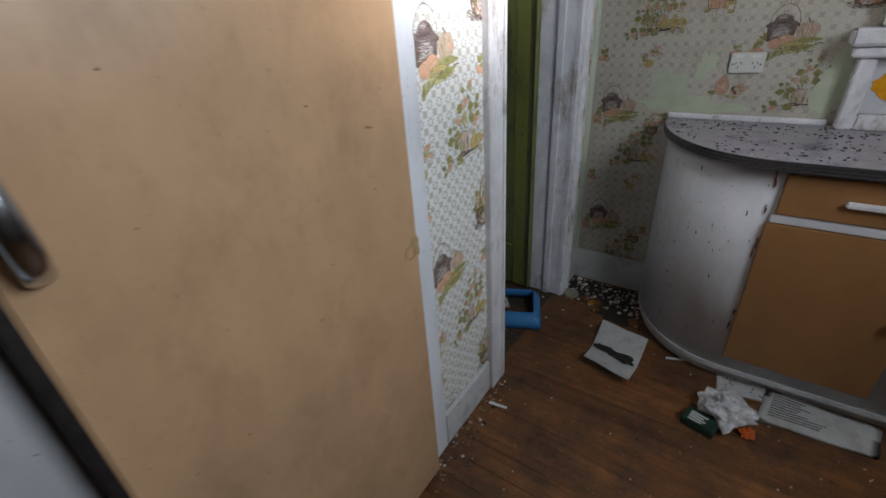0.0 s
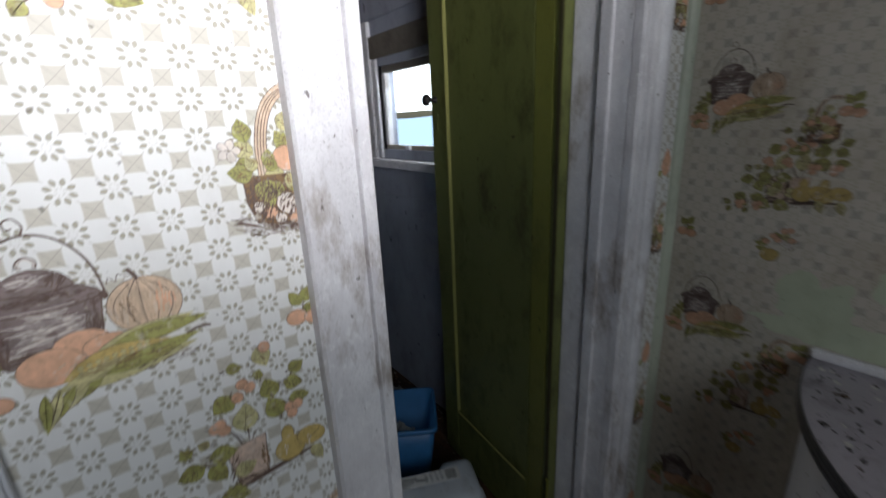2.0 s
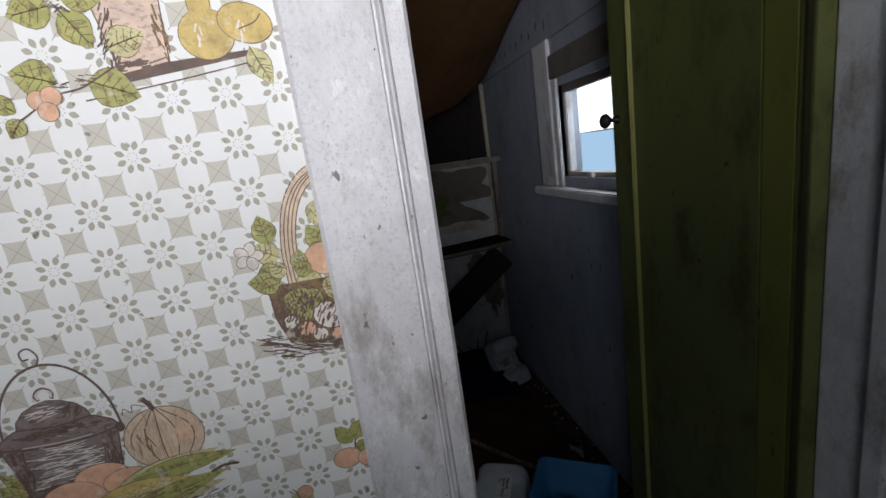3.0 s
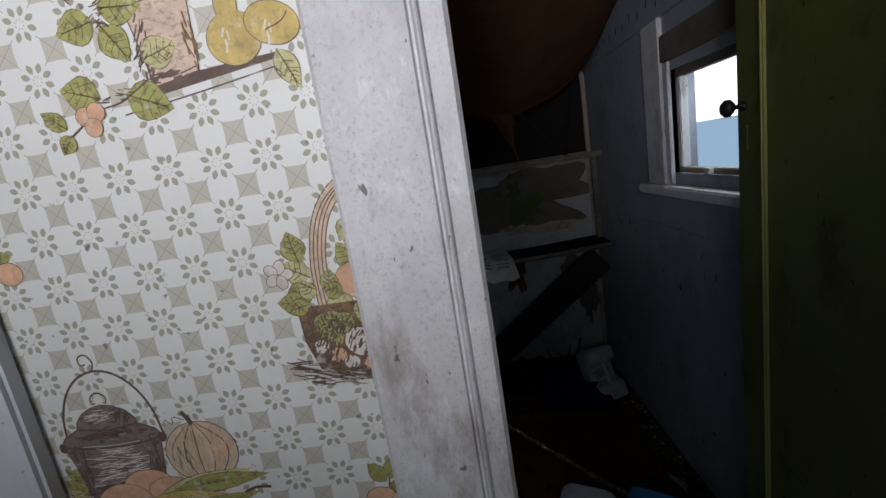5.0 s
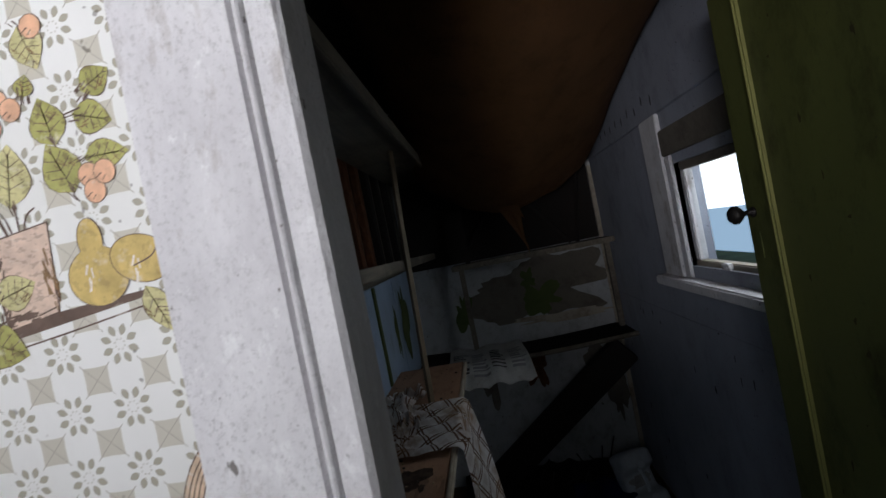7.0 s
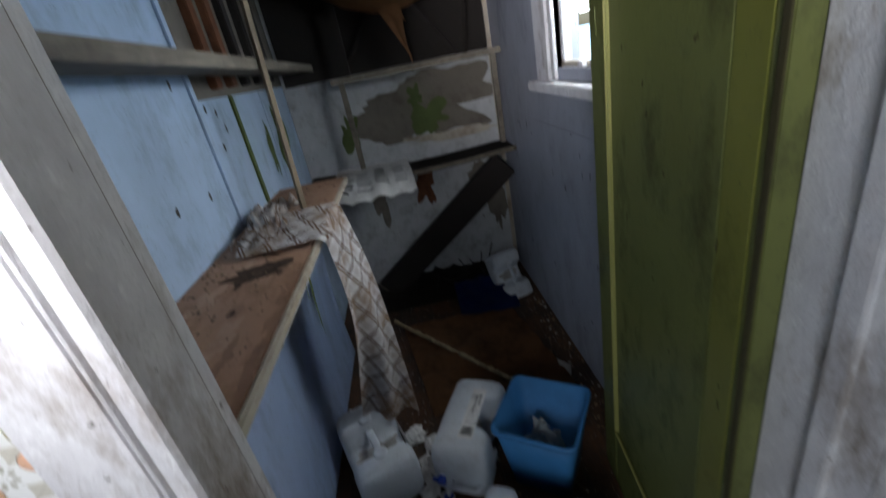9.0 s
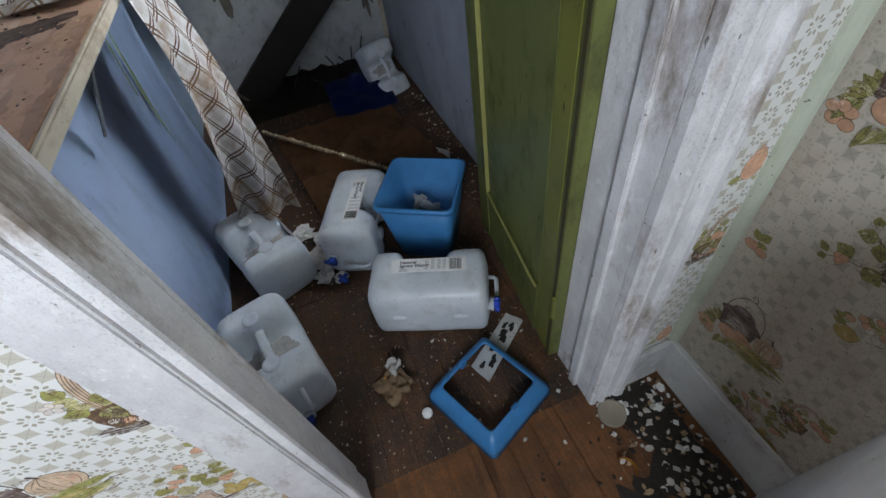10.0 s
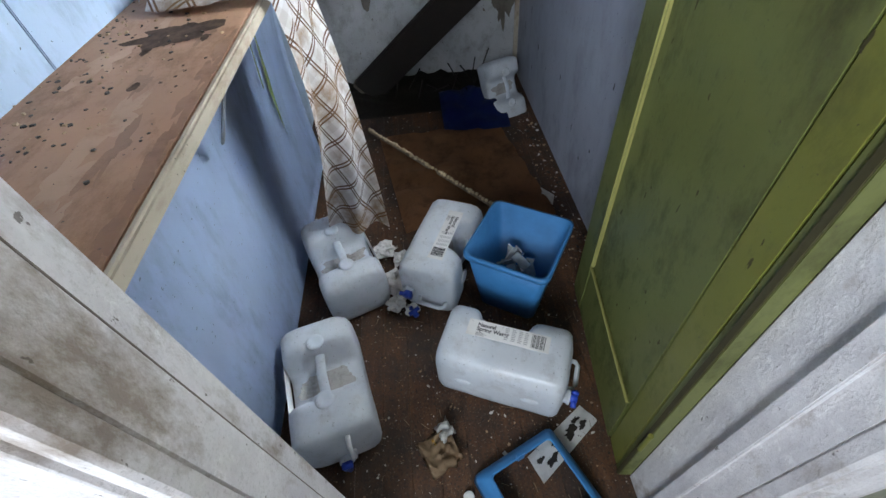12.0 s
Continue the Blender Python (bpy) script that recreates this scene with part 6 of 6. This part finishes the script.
for k in range(27):
    s = rnd.uniform(0.015, 0.036)
    b = box(-s, s, -s * 0.5, s * 0.5, -0.003, 0.003)
    bmesh.ops.rotate(b, verts=b.verts, cent=(0, 0, 0), matrix=Euler((rnd.uniform(0, 3), rnd.uniform(0, 3), rnd.uniform(0, 3))).to_matrix())
    low = min(v.co.z for v in b.verts)
    bmesh.ops.translate(b, verts=b.verts, vec=(rnd.uniform(-0.05, 0.05), rnd.uniform(-0.05, 0.05), 0.008 - low + 0.0185 * (k // 3)))
    sp = solo("glass_shard", b, plain("dirty_glass_shard", (0.42, 0.45, 0.44), 0.15, 0, 0.3, 30) if k == 0 else bpy.data.materials["dirty_glass_shard"], "dirty broken glass shard inside the blue bin", "glass shard", group="broken glass in the bin")
    sp.matrix_world = pose(-1.262, 1.822, 0.0, 0, 0, 57)

ringt = thing("bin_rim", pose(-0.569, 1.748, 0.0, 0, 0, heading(0.246, 0.109)), "loose square blue plastic bin collar lying on floor", "bin lid")
a0, a1 = frustum(0.136, 0.130, 0.0, 0.03, 0.02)
b1, b0 = frustum(0.100, 0.095, 0.074, 0.071, 0.012)
c0 = frustum(0.124, 0.1, 0.0, 0.02, 0.02)[0]
part("collar", loft([a0, a1, b1, b0, c0], None, (False, False), True), BIN, ringt, "", True)
for sx in (-1, 1):
    part("pivot_tab", box(sx * 0.099 - 0.006, sx * 0.099 + 0.006, -0.014, 0.014, 0.05, 0.082, 0.004), BIN, ringt)

cd, cf = paper("stained_card", ((-0.60, 1.765), (-0.672, 1.735), (-0.80, 1.925), (-0.75, 1.965)), "white card with black mould blots under bin collar", "card", 0.003)
for k, (u, v, a, b) in enumerate(((0.3, 0.25, 0.14, 0.09), (0.6, 0.4, 0.1, 0.06), (0.5, 0.65, 0.2, 0.1), (0.35, 0.82, 0.12, 0.07), (0.7, 0.8, 0.12, 0.05), (0.6, 0.12, 0.1, 0.05))):
    part("mould_blot", flat_patch(ragged(u, v, a, b, 900 + k, 26, 0.6), lambda p, q: cf(min(max(p, 0.01), 0.99), min(max(q, 0.01), 0.99)) + Vector((0, 0, 0.002))), MUCK, cd)

ct = thing("crumpled_packet", pose(-0.71, 1.487, 0.0, 0, 0, 25), "crumpled brown and cream printed packet on floor", "packet")
def crumpled(u, v):
    return (0.055 * (u - 0.5) * 2 + 0.012 * noise.noise(Vector((u * 5, v * 5, 9))), 0.05 * (v - 0.5) * 2, 0.004 + 0.06 * abs(noise.noise(Vector((u * 4.1, v * 4.4, 5)))) + 0.02 * abs(noise.noise(Vector((u * 11, v * 11, 2)))) + 0.02 * u * v)
part("card", sheet(14, 14, crumpled, 0.001), CARD, ct, "", True)
part("cream_side", sheet(8, 8, lambda u, v: Vector(crumpled(0.0 + 0.5 * u, 0.55 + 0.44 * v)) + Vector((-0.01, 0.012, 0.012 + 0.02 * v)), 0.001), PAPER, ct, "torn cream flap", True)
part("yellow_strip", sheet(6, 2, lambda u, v: Vector(crumpled(0.1 + 0.3 * u, 0.45 + 0.06 * v)) + Vector((0, 0, 0.003))), plain("yellow_print", (0.5, 0.27, 0.03), 0.6), ct, "yellow printed strip")

cap = thing("bottle_cap", pose(-0.589, 1.556, 0.0), "small white bottle cap on the floor", "bottle cap")
part("cap", lathe([(0.015, 0.0), (0.0155, 0.012), (0.014, 0.014), (0.0, 0.0145)], 18), PAPER, cap, "", True)

rod = standing("foam_rod", -2.07, 1.52, 0.0, "long thin pale lath with crumbling foam edge", "rod")
a, b = Vector((-2.414, 1.252, 0.034)), Vector((-1.66, 1.84, 0.034))
rod_line = [a.lerp(b, i / 60) + Vector((0, 0, 0.004 * abs(math.sin(i * 1.9)))) for i in range(61)]
part("lath", tube([a, b], 0.0105, 4), BATTEN, rod)
fb = bmesh.new()
rnd = random.Random(19)
for i in range(46):
    p = a.lerp(b, i / 46)
    c = bmesh.ops.create_icosphere(fb, subdivisions=1, radius=rnd.uniform(0.006, 0.013))["verts"]
    bmesh.ops.translate(fb, verts=c, vec=p + Vector((rnd.uniform(-0.003, 0.003), rnd.uniform(-0.003, 0.003), 0.012)))
part("foam_edge", fb, plain("old_foam", (0.52, 0.42, 0.25), 0.9, 0, 0.3, 60, 0.4), rod, "crumbled yellowish foam", True)

cs = standing("cardboard_sheet", -2.0, 1.7, 0.0, "flattened dirty brown cardboard on the pantry floor", "cardboard")
part("sheet", sheet(20, 14, lambda u, v: (-1.62 - 0.75 * u, 1.42 + 0.66 * v - 0.12 * u, 0.004 + 0.055 * abs(noise.noise(Vector((u * 5, v * 3, 8)))) + 0.02 * abs(noise.noise(Vector((u * 13, v * 9, 2))))), 0.003), BROWNSHEET, cs, "", True)
nv = standing("plastic_sheet", -2.5, 1.85, 0.0, "dark blue plastic sheet lying by the end wall", "plastic sheet")
part("sheet", sheet(16, 12, lambda u, v: (-2.33 - 0.36 * u, 1.66 + 0.36 * v, 0.014 + 0.09 * u * abs(noise.noise(Vector((u * 3, v * 3, 11)))) + 0.05 * u), 0.002), NAVY, nv, "", True)
pk, pkf = paper("food_label", ((-1.86, 2.02), (-1.74, 2.10), (-1.64, 2.06), (-1.76, 1.97)), "pale food label with orange print by the door", "label", 0.004, PAPER, 0.01)
on_sheet(pk, pkf, "orange_print", 0.05, 0.45, 0.55, 0.9, bpy.data.materials["orange_film"])
for k, (x, y, r) in enumerate(((-1.36, 1.36, 0.06), (-1.30, 1.39, 0.045), (-1.53, 1.33, 0.05), (-1.25, 1.37, 0.04), (-1.33, 1.42, 0.035), (-1.22, 1.43, 0.03), (-1.47, 1.40, 0.045))):
    t = thing("tissue", pose(x, y, 0.0, 0, 0, 40 * k), "torn crumpled white tissue on the floor", "tissue", "torn tissues")
    part("wad", crumple(r, 20 + k, 0.45), PAPER, t)
tp = thing("loose_tap", pose(-1.205, 1.435, 0.012, 0, 0, 30), "royal blue plastic tap and tissue by jug", "tap")
t0 = tube([(-0.025, 0, 0), (0.02, 0, 0)], 0.011, 10)
tube([(0.0, -0.02, 0.004), (0.0, 0.022, 0.01)], 0.008, 8, t0)
part("tap", t0, TAP, tp, "", True)
nb = standing("rubble_heap", -2.8, 1.55, 0.0, "black rubble and twigs heaped at end wall", "rubble")
part("mound", sheet(26, 14, lambda u, v: (PF + 0.01 + 0.34 * v, 1.02 + 1.1 * u, 0.002 + (1 - v) * (0.05 + 0.09 * abs(noise.noise(Vector((u * 9, v * 5, 3)))))), 0.004), MUCK, nb, "", True)
rnd = random.Random(41)
for k in range(16):
    x, y = PF + rnd.uniform(0.06, 0.3), rnd.uniform(1.3, 2.1)
    part("twig", tube([(x, y, 0.05), (x + rnd.uniform(-0.08, 0.08), y + rnd.uniform(-0.1, 0.1), rnd.uniform(0.08, 0.2))], 0.004, 5), BLACK_TIMBER_VOID, nb)
scatter("pantry_floor_dirt", 8000, lambda r: (r.uniform(-2.6, -0.45), r.uniform(1.04, 2.15), 0.0), (0.0008, 0.0052), [MUCK, CARD, GRIT, MUCK, GRIT, MUCK, GRIT, MUCK, PLASTER_BITS], 25, "dark crumbs and straw over the pantry floor", "dirt")
scatter("wall_foot_dirt", 240, lambda r: (r.uniform(-2.7, -1.3), PR - 0.01 - abs(r.gauss(0, 0.05)), 0.0), (0.003, 0.014), [MUCK, CARD, GRIT, MUCK, GRIT, PLASTER_BITS], 26, "dirt along the foot of the window wall", "dirt")
scatter("wood_chips", 420, lambda r: (r.uniform(-2.3, -0.46), r.uniform(1.05, 2.12), 0.002), (0.002, 0.009), [BATTEN, CARD, PLASTER_BITS], 29, "pale chips and flakes strewn over pantry floor", "debris", 0.15)
st_b = bmesh.new()
rnd = random.Random(51)
for k in range(90):
    x, y, a, l = rnd.uniform(-1.7, -0.5), rnd.uniform(1.1, 2.1), rnd.uniform(0, 6.28), rnd.uniform(0.01, 0.04)
    tube([(x, y, 0.003), (x + l * math.cos(a), y + l * math.sin(a), 0.004)], 0.0008, 4, st_b)
solo("straw", st_b, BATTEN, "short bits of straw strewn over the floor", "straw", kind="stuff")

# ---- floor boards, last ----
BWID = 0.083
rnd = random.Random(2)
y = -1.75
shared = {}
row = 0
while y < NORTH - 0.005:
    w = min(BWID, NORTH - y)
    x = PF - rnd.uniform(0, 0.9)
    while x < 1.32:
        ln = rnd.choice((0.9, 1.2, 1.5))
        if x < W - 0.02 < x + ln:
            ln = W - 0.02 - x
        x0, x1 = max(x, PF), min(x + ln, 1.32)
        if x1 - x0 > 0.05 and not (y < PL - 0.15 and x1 < W - 0.04):
            if y < PL - 0.15:
                x0 = max(x0, W - 0.04)
            ob = new("plank", mesh_of(box(x0 + 0.0003, x1 - 0.0003, y + 0.0003, y + w - 0.0003, -0.0118, -0.0004 - rnd.uniform(0, 0.0008), 0.001, segments=1), "plank", FLOOR if x0 > W - 0.05 else FLOOR_DIRTY))
            ob.parent = floor_under
        x += ln
    y += BWID
